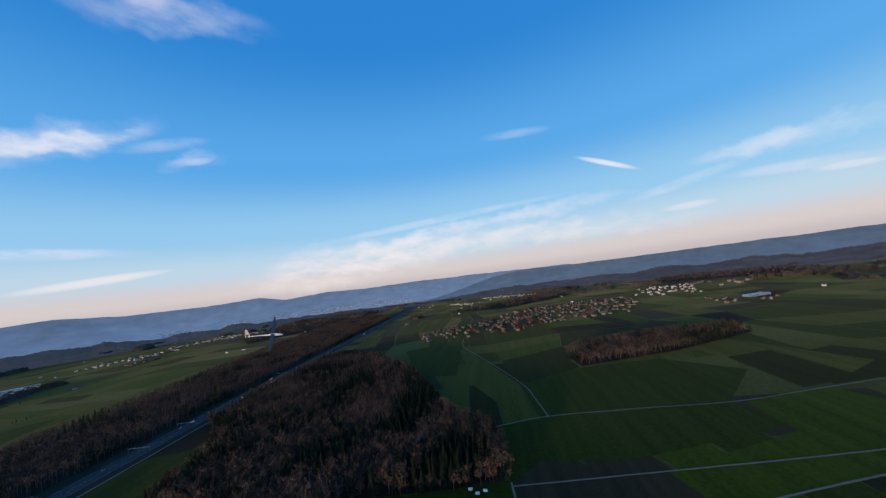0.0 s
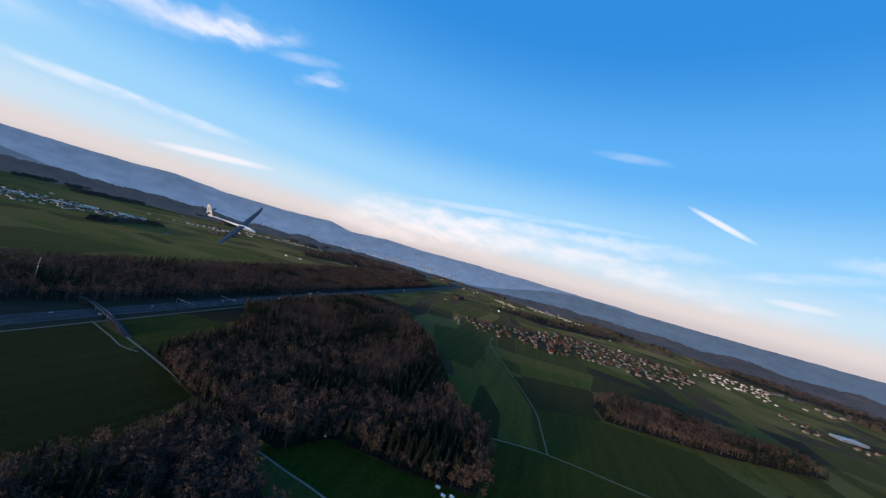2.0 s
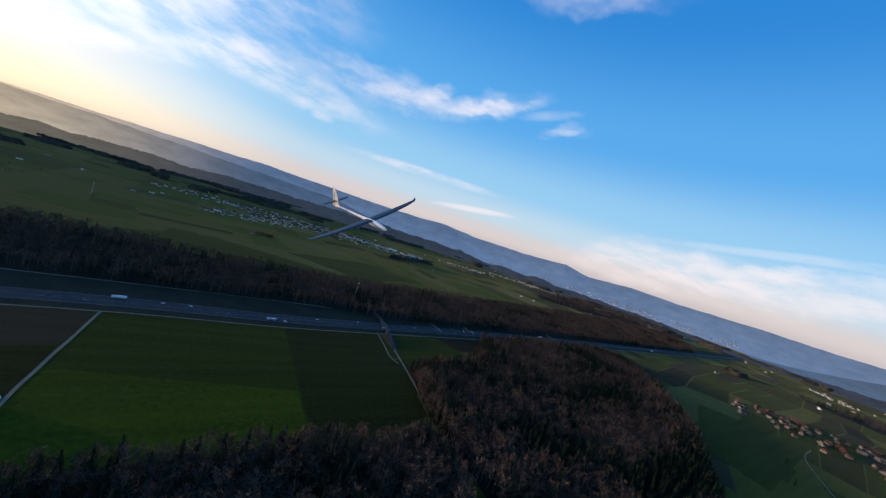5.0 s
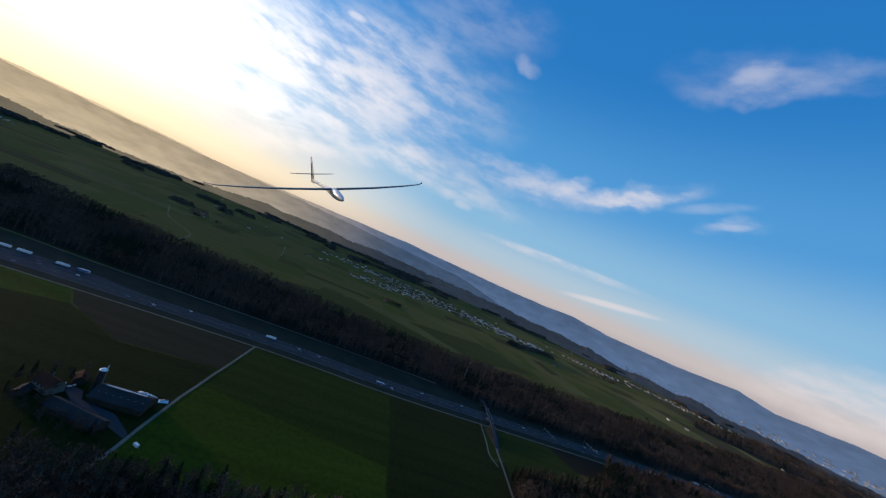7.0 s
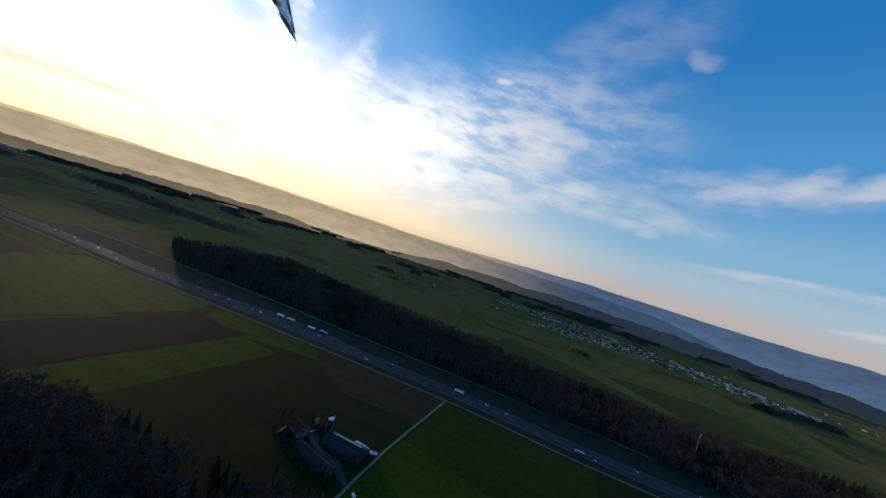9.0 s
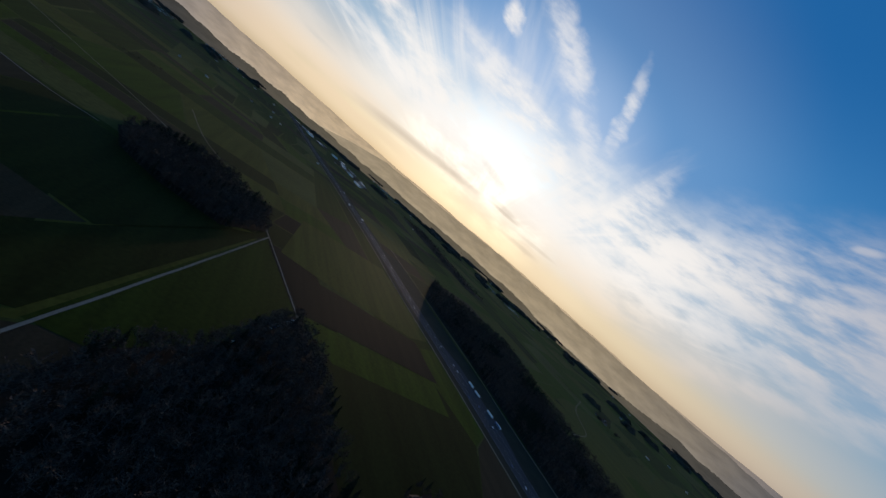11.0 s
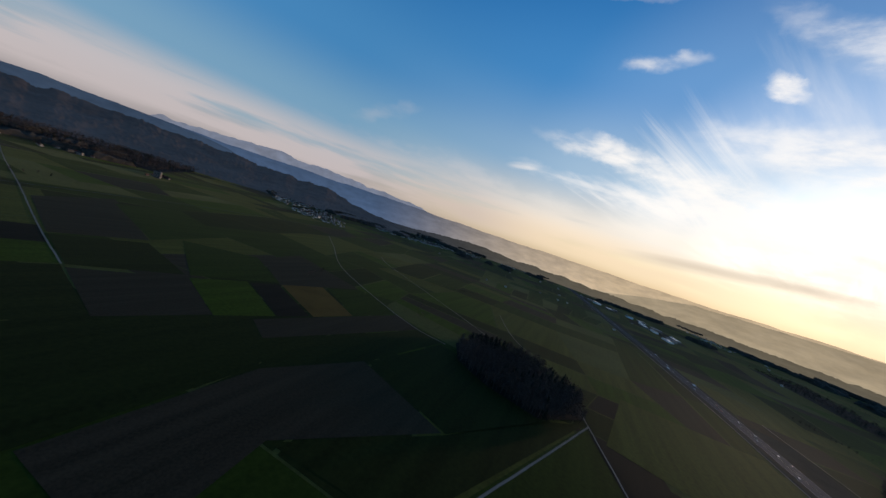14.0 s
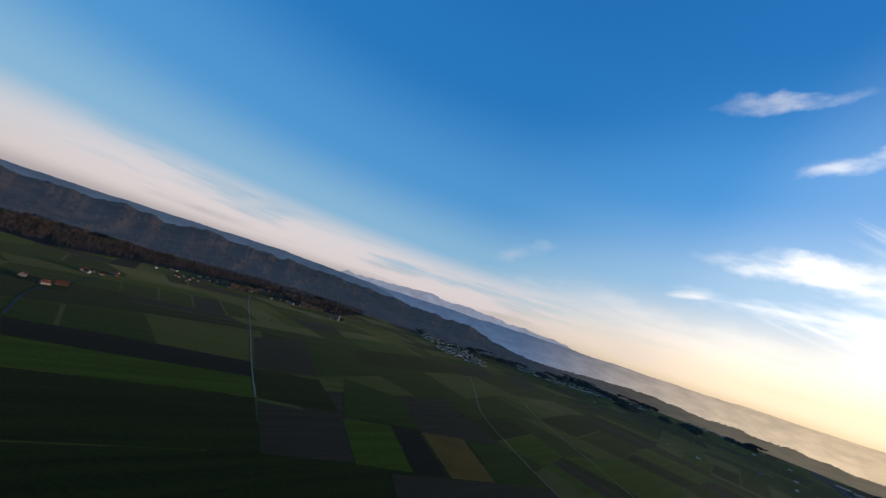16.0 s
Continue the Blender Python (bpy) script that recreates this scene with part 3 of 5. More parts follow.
plot("brown", (-309, -853), (-588, -775), (-565, -711), (-283, -803))
plot("dark", (-278, -801), (-565, -709), (-554, -658), (-355, -693), (-234, -745))
plot("brown", (-60, -745), (-234, -748), (-355, -695), (-301, -555), (-168, -660), (-60, -640))
plot("dark", (-359, -691), (-541, -655), (-519, -500), (-456, -450), (-303, -551))
plot("soil", (108, -1318), (-5, -1305), (-235, -1254), (-215, -1166), (-24, -1206), (93, -1231))
plot("brown", (-294, -1470), (-465, -1556), (-364, -1207), (-232, -1219))
plot("bright", (93, -1228), (-24, -1203), (-213, -1163), (-197, -1076), (90, -1120))
plot("dark", (90, -1116), (-195, -1072), (-162, -915), (110, -960))
plot("green", (-440, -1499), (-603, -1527), (-564, -1272), (-368, -1210))
plot("dark", (-229, -1209), (-353, -1188), (-322, -1026), (-200, -1072))
plot("green", (-432, -1222), (-533, -1122), (-462, -973), (-328, -1024))
plot("dark", (110, -956), (-160, -913), (-285, -803), (-236, -752), (-60, -748), (120, -770))
plot("dark", (784, -1017), (804, -1109), (620, -1097), (596, -1006))
plot("olive", (895, -981), (928, -1112), (690, -1190), (640, -1110), (806, -1112), (788, -1015))
plot("green", (412, -560), (540, -550), (560, -626), (440, -598))
plot("bright", (-201, 857), (-228, 998), (36, 979), (28, 900))
plot("olive", (-560, 560), (-300, 470), (-180, 600), (-420, 760))
plot("green", (-180, 440), (120, 330), (330, 270), (480, 420), (100, 640))
plot("olive", (520, 300), (900, 330), (1250, 520), (800, 560))
plot("green", (500, 440), (780, 580), (620, 760), (300, 640))

# woods: outlines of the stands, in plan
WOODS = {}
WOODS["main"] = [(372, -122), (470, -110), (545, -72), (640, 15), (900, 50), (1180, 40), (1210, -40), (1090, -190), (900, -330), (690, -430), (580, -480), (525, -545), (410, -556), (392, -500), (382, -392), (330, -366), (340, -240)]
WOODS["near"] = [(-60, -292), (60, -272), (195, -268), (258, -280), (330, -262), (316, -350), (290, -380), (262, -430), (225, -500), (150, -560), (40, -560), (-60, -480), (-80, -400)]
WOODS["north"] = [(-720, 62), (-430, 100), (-40, 118), (300, 132), (420, 104), (800, 116), (1300, 140), (1900, 165), (2500, 190), (2950, 500), (2400, 640), (1760, 570), (1270, 500), (900, 435), (620, 415), (500, 375), (350, 370), (130, 385), (-90, 420), (-290, 425), (-500, 440), (-770, 500), (-840, 380), (-930, 190)]
WOODS["copse_east"] = [(812, -742), (925, -728), (1020, -800), (1080, -1210), (980, -1200), (868, -965)]
WOODS["copse_west"] = [(-512, -405), (-598, -412), (-690, -515), (-672, -620), (-585, -640), (-510, -610), (-468, -550), (-445, -465)]
WOODS["south"] = [(-310, -350), (-240, -322), (-150, -318), (-58, -302), (-80, -400), (-60, -480), (-110, -520), (-160, -496), (-212, -420), (-262, -390)]
WOODS["far_north"] = [(1900, 900), (2300, 700), (2950, 700), (3600, 900), (3700, 1500), (3000, 1300), (2200, 1150)]
WOODS["hill_south"] = [(700, -2560), (200, -2280), (-200, -2580), (-620, -2680), (-960, -2330), (-1500, -2900), (-1700, -3200), (-1200, -3400), (0, -3050), (800, -3100)]
WOODS["east_belt"] = [(2350, -260), (2950, -900), (3000, -1350), (2700, -1150), (2250, -650)]
WOODS["east_wood"] = [(2850, -1700), (3250, -2300), (2850, -2800), (2450, -2450), (2600, -2100)]
WOODS["west_belt"] = [(-2300, 500), (-1300, 620), (-1250, 760), (-2300, 760)]


def tree_spots(poly, spacing, seed):
    """Jittered grid of places inside an outline."""
    rnd = random.Random(seed)
    xs, ys = [p[0] for p in poly], [p[1] for p in poly]
    spots = []
    x = min(xs)
    while x < max(xs):
        y = min(ys)
        while y < max(ys):
            px, py = x + rnd.uniform(-0.45, 0.45) * spacing, y + rnd.uniform(-0.45, 0.45) * spacing
            if inside(px, py, poly):
                spots.append((px, py))
            y += spacing
        x += spacing
    return spots


def tree_arrays(rnd, fir, small=False):
    """Vertices, triangles and material slots of one tree of height 1 (bark 0, crown 1)."""
    V, F, S = [], [], []

    def spike(a, b, r0, r1, sides, slot):
        a, b = Vector(a), Vector(b)
        q = (b - a).to_track_quat("Z", "Y")
        base = len(V)
        for k in range(sides):
            c = q @ Vector((math.cos(2 * math.pi * k / sides), math.sin(2 * math.pi * k / sides), 0))
            V.append(tuple(a + c * r0))
            V.append(tuple(b + c * r1))
        for k in range(sides):
            i, j = base + 2 * k, base + 2 * ((k + 1) % sides)
            F.append((i, j, j + 1)), S.append(slot)
            F.append((i, j + 1, i + 1)), S.append(slot)

    def sliver(c, way, size, width):
        """A spray of twigs: a long thin triangle that points up and out."""
        base = len(V)
        u = (Vector(way).normalized() + Vector((rnd.gauss(0, 0.5), rnd.gauss(0, 0.5), rnd.uniform(0, 0.8)))).normalized()
        w = u.cross(Vector((rnd.gauss(0, 1), rnd.gauss(0, 1), rnd.gauss(0, 1)))).normalized()
        for q in (c - u * size * 0.3, c + w * width + u * size * 0.35, c + u * size * 0.8 - w * width * 0.6):
            V.append(tuple(q))
        F.append((base, base + 1, base + 2)), S.append(1)

    if fir:
        spike((0, 0, 0), (0, 0, 0.95), 0.016, 0.003, 3, 0)
        tiers = 5 if small else 9
        for k in range(tiers):
            z = 0.16 + 0.8 * k / tiers
            r = 0.17 * (1 - (k / tiers) ** 1.25) + 0.02
            n = 5 if small else 8
            off = rnd.uniform(0, 6.28)
            for j in range(n):
                a = off + 6.283 * j / n + rnd.uniform(-0.25, 0.25)
                rr = r * rnd.uniform(0.75, 1.15)
                base = len(V)
                w = 3.6 / n
                V.append((0, 0, z + 0.13 + rnd.uniform(-0.01, 0.02)))
                V.append((rr * math.cos(a - w * 0.5) * 0.8, rr * math.sin(a - w * 0.5) * 0.8, z + 0.02))
                V.append((rr * math.cos(a), rr * math.sin(a), z - 0.035 + rnd.uniform(-0.02, 0.02)))
                V.append((rr * math.cos(a + w * 0.5) * 0.8, rr * math.sin(a + w * 0.5) * 0.8, z + 0.02))
                F.append((base, base + 1, base + 2)), S.append(1)
                F.append((base, base + 2, base + 3)), S.append(1)
    else:
        lean = (rnd.uniform(-0.03, 0.03), rnd.uniform(-0.03, 0.03))
        spike((0, 0, 0), (lean[0], lean[1], 0.8), 0.014, 0.004, 3, 0)
        limbs = 8 if small else 14
        for k in range(limbs):
            z = rnd.uniform(0.32, 0.78)
            a = rnd.uniform(0, 6.28)
            reach = rnd.uniform(0.12, 0.25) * (1.2 - 1.3 * abs(z - 0.52))
            tip = Vector((reach * math.cos(a), reach * math.sin(a), z + rnd.uniform(0.08, 0.20)))
            spike((lean[0] * z, lean[1] * z, z), tip, 0.006, 0.0015, 3, 0)
            for _ in range(9 if small else 14):
                t = rnd.uniform(0.3, 1.2)
                c = Vector((lean[0] * z, lean[1] * z, z)).lerp(tip, t) + Vector((rnd.gauss(0, 0.035), rnd.gauss(0, 0.035), rnd.gauss(0, 0.03)))
                c.z = min(c.z, 0.98)
                sliver(c, c - Vector((0, 0, z - 0.1)), rnd.uniform(0.045, 0.085), rnd.uniform(0.012, 0.024) * (1.7 if small else 1.1))
    return np.array(V), np.array(F), np.array(S)


TREES = {}
for fir in (False, True):
    for small in (False, True):
        rnd = random.Random(5 + fir + 2 * small)
        TREES[fir, small] = [tree_arrays(rnd, fir, small) for _ in range(7)]


def plant(name, spots, label, heights, fir_share, seed, small):
    """One joined stand: fir stands in patches among bare broadleaf trees."""
    rnd = random.Random(seed)
    for fir, crown_mat, word in ((False, M_TWIG, "bare brown broadleaf trees"), (True, M_NEEDLE, "dark green fir trees")):
        VV, FF, SS, base = [], [], [], 0
        for x, y in spots:
            patch = noise.noise(Vector((x * 0.011, y * 0.011, seed))) * 0.5 + 0.5
            if (patch + rnd.uniform(-0.18, 0.18) < fir_share) != fir:
                continue
            v, f, s = rnd.choice(TREES[fir, small])
            h = rnd.uniform(*heights) * (1.08 if fir else 1.0)
            a, k = rnd.uniform(0, 6.28), rnd.uniform(0.9, 1.25)
            c, sn = math.cos(a), math.sin(a)
            w = np.empty_like(v)
            w[:, 0] = (v[:, 0] * c - v[:, 1] * sn) * h * k + x
            w[:, 1] = (v[:, 0] * sn + v[:, 1] * c) * h * k + y
            w[:, 2] = v[:, 2] * h
            VV.append(w), FF.append(f + base), SS.append(s)
            base += len(v)
        if not VV:
            continue
        V, F, S = np.concatenate(VV), np.concatenate(FF), np.concatenate(SS)
        me = bpy.data.meshes.new(name)
        me.vertices.add(len(V)), me.loops.add(3 * len(F)), me.polygons.add(len(F))
        me.vertices.foreach_set("co", V.ravel())
        me.loops.foreach_set("vertex_index", F.ravel())
        me.polygons.foreach_set("loop_start", np.arange(0, 3 * len(F), 3))
        me.polygons.foreach_set("material_index", S)
        me.materials.append(M_BARK if fir else M_PALE_BARK), me.materials.append(crown_mat)
        me.update()
        tagged(new(name, me), f"{label}, {word}", "woodland", kind="stuff")


STANDS = {  # spacing, fir share, heights, small
    "main": (8.2, 0.47, (20, 29), False), "near": (7.6, 0.36, (16, 26), False), "north": (10, 0.36, (19, 27), True),
    "copse_east": (9.5, 0.42, (20, 27), True), "copse_west": (8.5, 0.30, (17, 25), False), "south": (7.6, 0.30, (15, 24), False),
    "far_north": (20, 0.4, (20, 28), True), "hill_south": (22, 0.36, (20, 30), True), "east_belt": (22, 0.45, (20, 28), True), "east_wood": (22, 0.45, (20, 28), True), "west_belt": (20, 0.4, (14, 22), True),
}
for i, (key, (gap, share, hs, small)) in enumerate(STANDS.items()):
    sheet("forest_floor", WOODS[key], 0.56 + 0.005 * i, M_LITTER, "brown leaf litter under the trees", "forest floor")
    plant("woodland", tree_spots(WOODS[key], gap, 20 + i), "dense stand of", hs, share, 40 + i, small)




def patchwork():
    """Strips of farmland over the whole plain: near ones are fields of their own, far ones one sheet for each crop."""
    rnd = random.Random(11)
    kinds = ["green"] * 6 + ["dark"] * 4 + ["bright"] * 2 + ["olive"] * 4 + ["brown"] * 3 + ["soil"]
    meadows = ["bright"] * 5 + ["olive"] * 5 + ["green"] * 2 + ["dark"]
    far = {k: ([], []) for k in FIELD_WORDS}
    gx, gy, n = 230.0, 190.0, 20
    turn = radians(7)

    def node(i, j):
        r = random.Random(i * 977 + j * 31 + 5)
        x, y = i * gx + r.uniform(-55, 55), j * gy + r.uniform(-45, 45)
        return Vector((CENTRE[0] + x * math.cos(turn) - y * math.sin(turn), CENTRE[1] + x * math.sin(turn) + y * math.cos(turn)))

    for i in range(-n, n):
        for j in range(-n - 4, n + 4):
            a, b, c, d = node(i, j), node(i + 1, j), node(i + 1, j + 1), node(i, j + 1)
            mid = (a + b + c + d) / 4
            r = (mid - Vector(CENTRE)).length
            if r > 3900:
                continue
            cuts = rnd.choice((1, 2, 2, 3))
            flip = rnd.random() < 0.5
            for k in range(cuts):
                t0, t1 = k / cuts + 0.012, (k + 1) / cuts - 0.012
                if flip:
                    quad = [a.lerp(b, t0), a.lerp(b, t1), d.lerp(c, t1), d.lerp(c, t0)]
                else:
                    quad = [a.lerp(d, t0), b.lerp(c, t0), b.lerp(c, t1), a.lerp(d, t1)]
                kind = rnd.choice(meadows if mid.y > 430 and mid.x < 1700 else kinds)
                if rnd.random() < 0.1:
                    continue
                if r < 1150:
                    field(kind, [(q.x, q.y) for q in quad], 0.06)
                else:
                    V, F = far[kind]
                    F.append(tuple(range(len(V), len(V) + 4)))
                    V.extend((q.x, q.y, 0.06) for q in quad)
    for kind, (V, F) in far.items():
        if V:
            tagged(new("far_fields", mesh_from("far_fields", V, F, M_FIELD[kind])), "distant " + FIELD_WORDS[kind], "fields", kind="stuff")


patchwork()


# ---- far hills ----
def ridge(name, az0, az1, r, profile, mat, label, depth=600, seed=0, rough=0.3, foot=0.0, taper=18, canopy=0.0, rows=9):
    """A long ridge beyond the plain: crest heights in metres over azimuth."""
    n = int((az1 - az0) * (6 if canopy else 4))
    verts, faces = [], []
    rnd = random.Random(seed)
    for k in range(n + 1):
        az = az0 + (az1 - az0) * k / n
        h = float(np.interp(az, [p[0] for p in profile], [p[1] for p in profile]))
        h += rough * (40 * noise.noise(Vector((az * 0.22, seed, 0))) + 20 * noise.noise(Vector((az * 0.7, seed, 3))) + 7 * noise.noise(Vector((az * 2.5, seed, 5))))
        ends = max(0.0, min(1.0, (az - az0) / taper, (az1 - az) / taper))
        h = foot + max(0.0, h - foot) * (0.02 + 0.98 * ends * ends * (3 - 2 * ends))
        a = radians(az)
        for j in range(rows):
            t = j / (rows - 1)
            rr = r - depth * (1 - t)
            z = h * (t ** 1.3) * (1 + 0.2 * (1 - t) * noise.noise(Vector((az * 0.25, t * 3, seed + 7))))
            if canopy and j:
                wood = noise.noise(Vector((az * 0.35, t * 5, seed + 2)))
                z += canopy * rnd.uniform(0.2, 1.0) * max(0.0, min(1.0, 0.75 + wood * 2.5))
            verts.append((CENTRE[0] + rr * math.cos(a), CENTRE[1] + rr * math.sin(a), z - (1 if j == 0 else 0)))
    for k in range(n):
        for j in range(rows - 1):
            a = k * rows + j
            faces.append((a, a + rows, a + rows + 1, a + 1))
    ob = new(name, mesh_from(name, verts, faces, mat))
    for p in ob.data.polygons:
        p.use_smooth = True
    return tagged(ob, label, "hills", kind="structure")


def crest(profile, r):
    """Crest heights from angles above the eye's level."""
    return [(az, 215 + r * math.tan(radians(e))) for az, e in profile]


R4, R3, R1 = 4790, 4330, 3850
ridge("far_mountains", -30, 146, R4, crest([(-30, 0.05), (-14, 0.15), (2, 0.45), (12, 0.55), (20, 0.45), (26, 0.65), (32, 0.25), (35.5, 1.05), (40, 0.75), (44, 0.75), (50, 0.75), (56, 1.3), (60, 1.1), (66, 1.05), (76, 1.25), (85, 1.4), (95, 1.15), (105, 0.9), (115, 0.7), (128, 0.5)], R4), M_HILL, "long wooded mountain ridge with blue haze painted in", 400, 1, 0.18)
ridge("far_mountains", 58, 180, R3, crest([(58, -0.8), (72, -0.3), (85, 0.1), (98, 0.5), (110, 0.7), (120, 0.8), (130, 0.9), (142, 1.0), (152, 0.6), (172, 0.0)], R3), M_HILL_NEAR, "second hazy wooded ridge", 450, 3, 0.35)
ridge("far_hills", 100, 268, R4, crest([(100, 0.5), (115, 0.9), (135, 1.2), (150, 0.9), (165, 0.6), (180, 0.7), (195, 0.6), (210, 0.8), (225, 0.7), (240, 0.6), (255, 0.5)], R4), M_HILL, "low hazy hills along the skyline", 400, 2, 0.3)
ridge("far_hills", 222, 372, R3, crest([(225, 0.6), (240, 0.7), (252, 1.0), (262, 0.8), (272, 0.45), (282, 0.3), (305, 0.2), (330, 0.1), (345, 0.05), (358, 0.2), (372, 0.2)], R3), M_HILL_NEAR, "low hills along the skyline with blue haze painted in", 450, 4, 0.25)
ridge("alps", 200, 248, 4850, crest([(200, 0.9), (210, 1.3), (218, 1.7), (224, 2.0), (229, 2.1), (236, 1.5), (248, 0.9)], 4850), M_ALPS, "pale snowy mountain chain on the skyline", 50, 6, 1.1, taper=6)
# these wooded rises also carry haze painted as a faint glow
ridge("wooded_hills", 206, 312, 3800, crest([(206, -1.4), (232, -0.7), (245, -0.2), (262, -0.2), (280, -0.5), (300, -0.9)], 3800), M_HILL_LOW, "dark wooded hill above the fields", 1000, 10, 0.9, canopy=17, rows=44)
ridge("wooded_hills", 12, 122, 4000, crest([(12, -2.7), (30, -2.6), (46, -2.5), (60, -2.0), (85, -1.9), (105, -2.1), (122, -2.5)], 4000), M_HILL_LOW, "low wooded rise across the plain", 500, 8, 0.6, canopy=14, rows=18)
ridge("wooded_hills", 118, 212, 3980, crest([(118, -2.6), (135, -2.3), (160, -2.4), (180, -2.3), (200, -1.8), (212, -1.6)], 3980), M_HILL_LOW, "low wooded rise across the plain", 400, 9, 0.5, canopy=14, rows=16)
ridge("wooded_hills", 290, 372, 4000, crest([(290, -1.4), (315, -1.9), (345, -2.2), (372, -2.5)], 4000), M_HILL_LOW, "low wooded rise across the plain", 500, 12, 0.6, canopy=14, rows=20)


def tree_belt(x, y, half, wide, turn, seed):
    """A far belt of wood: a closed canopy with an uneven top and edge."""
    rnd = random.Random(seed)
    nx, ny = max(6, int(half / 9)), max(4, int(wide / 7))
    c, s = math.cos(turn), math.sin(turn)
    V, F = [], []
    for i in range(nx + 1):
        u = 2 * i / nx - 1
        girth = math.sqrt(max(0.0, 1 - u ** 4)) * (0.7 + 0.9 * noise.noise(Vector((u * 3.5, seed * 1.7, 0.5))))
        for j in range(ny + 1):
            v = 2 * j / ny - 1
            rim = i in (0, nx) or j in (0, ny)
            px, py = u * half + rnd.uniform(-3, 3), v * wide * girth + rnd.uniform(-3, 3) + 0.5 * half * noise.noise(Vector((u * 1.1, seed * 2.3, 9)))
            V.append((x + px * c - py * s, y + px * s + py * c, 0.1 if rim else rnd.uniform(9, 25)))
    for i in range(nx):
        for j in range(ny):
            a = i * (ny + 1) + j
            F.append((a, a + ny + 1, a + ny + 2, a + 1))
    return V, F


def far_woods():
    """Belts and copses over the outer plain, most of them along the valley."""
    rnd = random.Random(91)
    V, F = [], []
    made = 0
    while made < 230:
        az, r = rnd.uniform(0, 2 * math.pi), rnd.uniform(1900, 4250)
        x, y = CENTRE[0] + r * math.cos(az), CENTRE[1] + r * math.sin(az)
        if 1200 < x < 2600 and -2100 < y < -150 or abs(y - 0.06 * x) < 170 or -700 < x < 2600 and 400 < y < 2000 and rnd.random() < 0.93:
            continue
        if x < -1000 and r < 2700:
            continue
        half, wide = rnd.choice((50, 80, 120, 210)) * rnd.uniform(0.7, 1.2) * r / 2400, rnd.uniform(24, 80) * r / 2600
        v, f = tree_belt(x, y, half, wide, rnd.gauss(0.1, 0.35) if abs(math.sin(az)) > 0.5 else rnd.gauss(1.2, 0.6), made)
        F.extend(tuple(k + len(V) for k in q) for q in f)
        V.extend(v)
        made += 1
    tagged(new("far_woods", mesh_from("far_woods", V, F, M_CANOPY)), "distant belts of bare brown woodland across the plain", "woodland", kind="stuff")


far_woods()


# ---- houses ----
def gable(bm, w, l, h0, h1, over=0.5, thick=0.25):
    """A gabled roof of two slabs over a w by l plan, with the ridge along l."""
    for s in (-1, 1):
        e = (s * (w / 2 + over), h0 - (h1 - h0) * over / (w / 2))
        q = [(0, h1), e]
        pts = [(q[0][0], y, q[0][1]) for y in (-l / 2 - over, l / 2 + over)] + [(q[1][0], y, q[1][1]) for y in (l / 2 + over, -l / 2 - over)]
        top = [bm.verts.new((x, y, z + thick)) for x, y, z in pts]
        low = [bm.verts.new(p) for p in pts]
        bm.faces.new(top), bm.faces.new(low[::-1])
        for k in range(4):
            bm.faces.new((top[k], low[k], low[(k + 1) % 4], top[(k + 1) % 4]))
    return bm


def walls(bm, w, l, h0, h1):
    """Walls with gable ends."""
    v = {}
    for s in (-1, 1):
        v[s] = [bm.verts.new((x, s * l / 2, z)) for x, z in ((-w / 2, 0), (w / 2, 0), (w / 2, h0), (0, h1), (-w / 2, h0))]
        bm.faces.new(v[s])
    for k in (0, 1, 4):
        a, b = k, (k + 1) % 5
        bm.faces.new((v[-1][a], v[-1][b], v[1][b], v[1][a]))
    return bm


def house(w, l, h0, rise, wall_mat, roof_mat, label, name="house", chimney=True, windows=0, category="house"):
    root = tagged(new(name), label, category)
    root.empty_display_size = 1
    part("wall", walls(bmesh.new(), w, l, h0, h0 + rise), wall_mat, root)
    roof = part("roof", gable(bmesh.new(), w, l, h0, h0 + rise), roof_mat, root)
    if chimney:
        part("chimney", box(bmesh.new(), w * 0.2, l * 0.2, h0 + rise * 0.4, 0.8, 0.8, rise * 0.6 + 1.0), M_PLASTER, roof)
    floors = max(1, int(h0 // 2.8))
    for k in range(windows):
        for fl in range(floors):
            for s in (-1, 1):
                y = -l / 2 + l * (k + 0.5) / windows
                part("window", box(bmesh.new(), s * (w / 2 + 0.03), y, 0.9 + fl * 2.8, 0.12, 1.3, 1.4), M_GLASS, root)
    return root


TYPES = [
    house(8.5, 11, 5.0, 3.6, M_PLASTER, M_ROOF, "pale plastered house with red-brown tiled gable roof", windows=3),
    house(7.5, 9.5, 4.8, 3.0, M_PLASTER, M_ROOF, "small pale plastered house with tiled roof", windows=2),
    house(10, 15, 5.4, 4.6, M_PLASTER, M_ROOF, "large pale farmhouse with broad tiled roof"),
    house(9, 12, 5.0, 3.0, M_PLASTER, M_SLATE, "pale plastered house with dark gable roof", windows=2),
    house(11, 20, 5.5, 4.5, M_TIMBER, M_ROOF, "long timber barn with tiled roof", name="barn", chimney=False, category="barn"),
    house(11, 18, 8.6, 3.0, M_PLASTER, M_SLATE, "pale three-storey apartment house with dark roof", name="apartment_house", category="house"),
]
for k, ob in enumerate(TYPES):
    ob.matrix_basis = pose(1560 + 26 * k, -560 - 31 * k, 0, 0, 0, 20 + 37 * k)


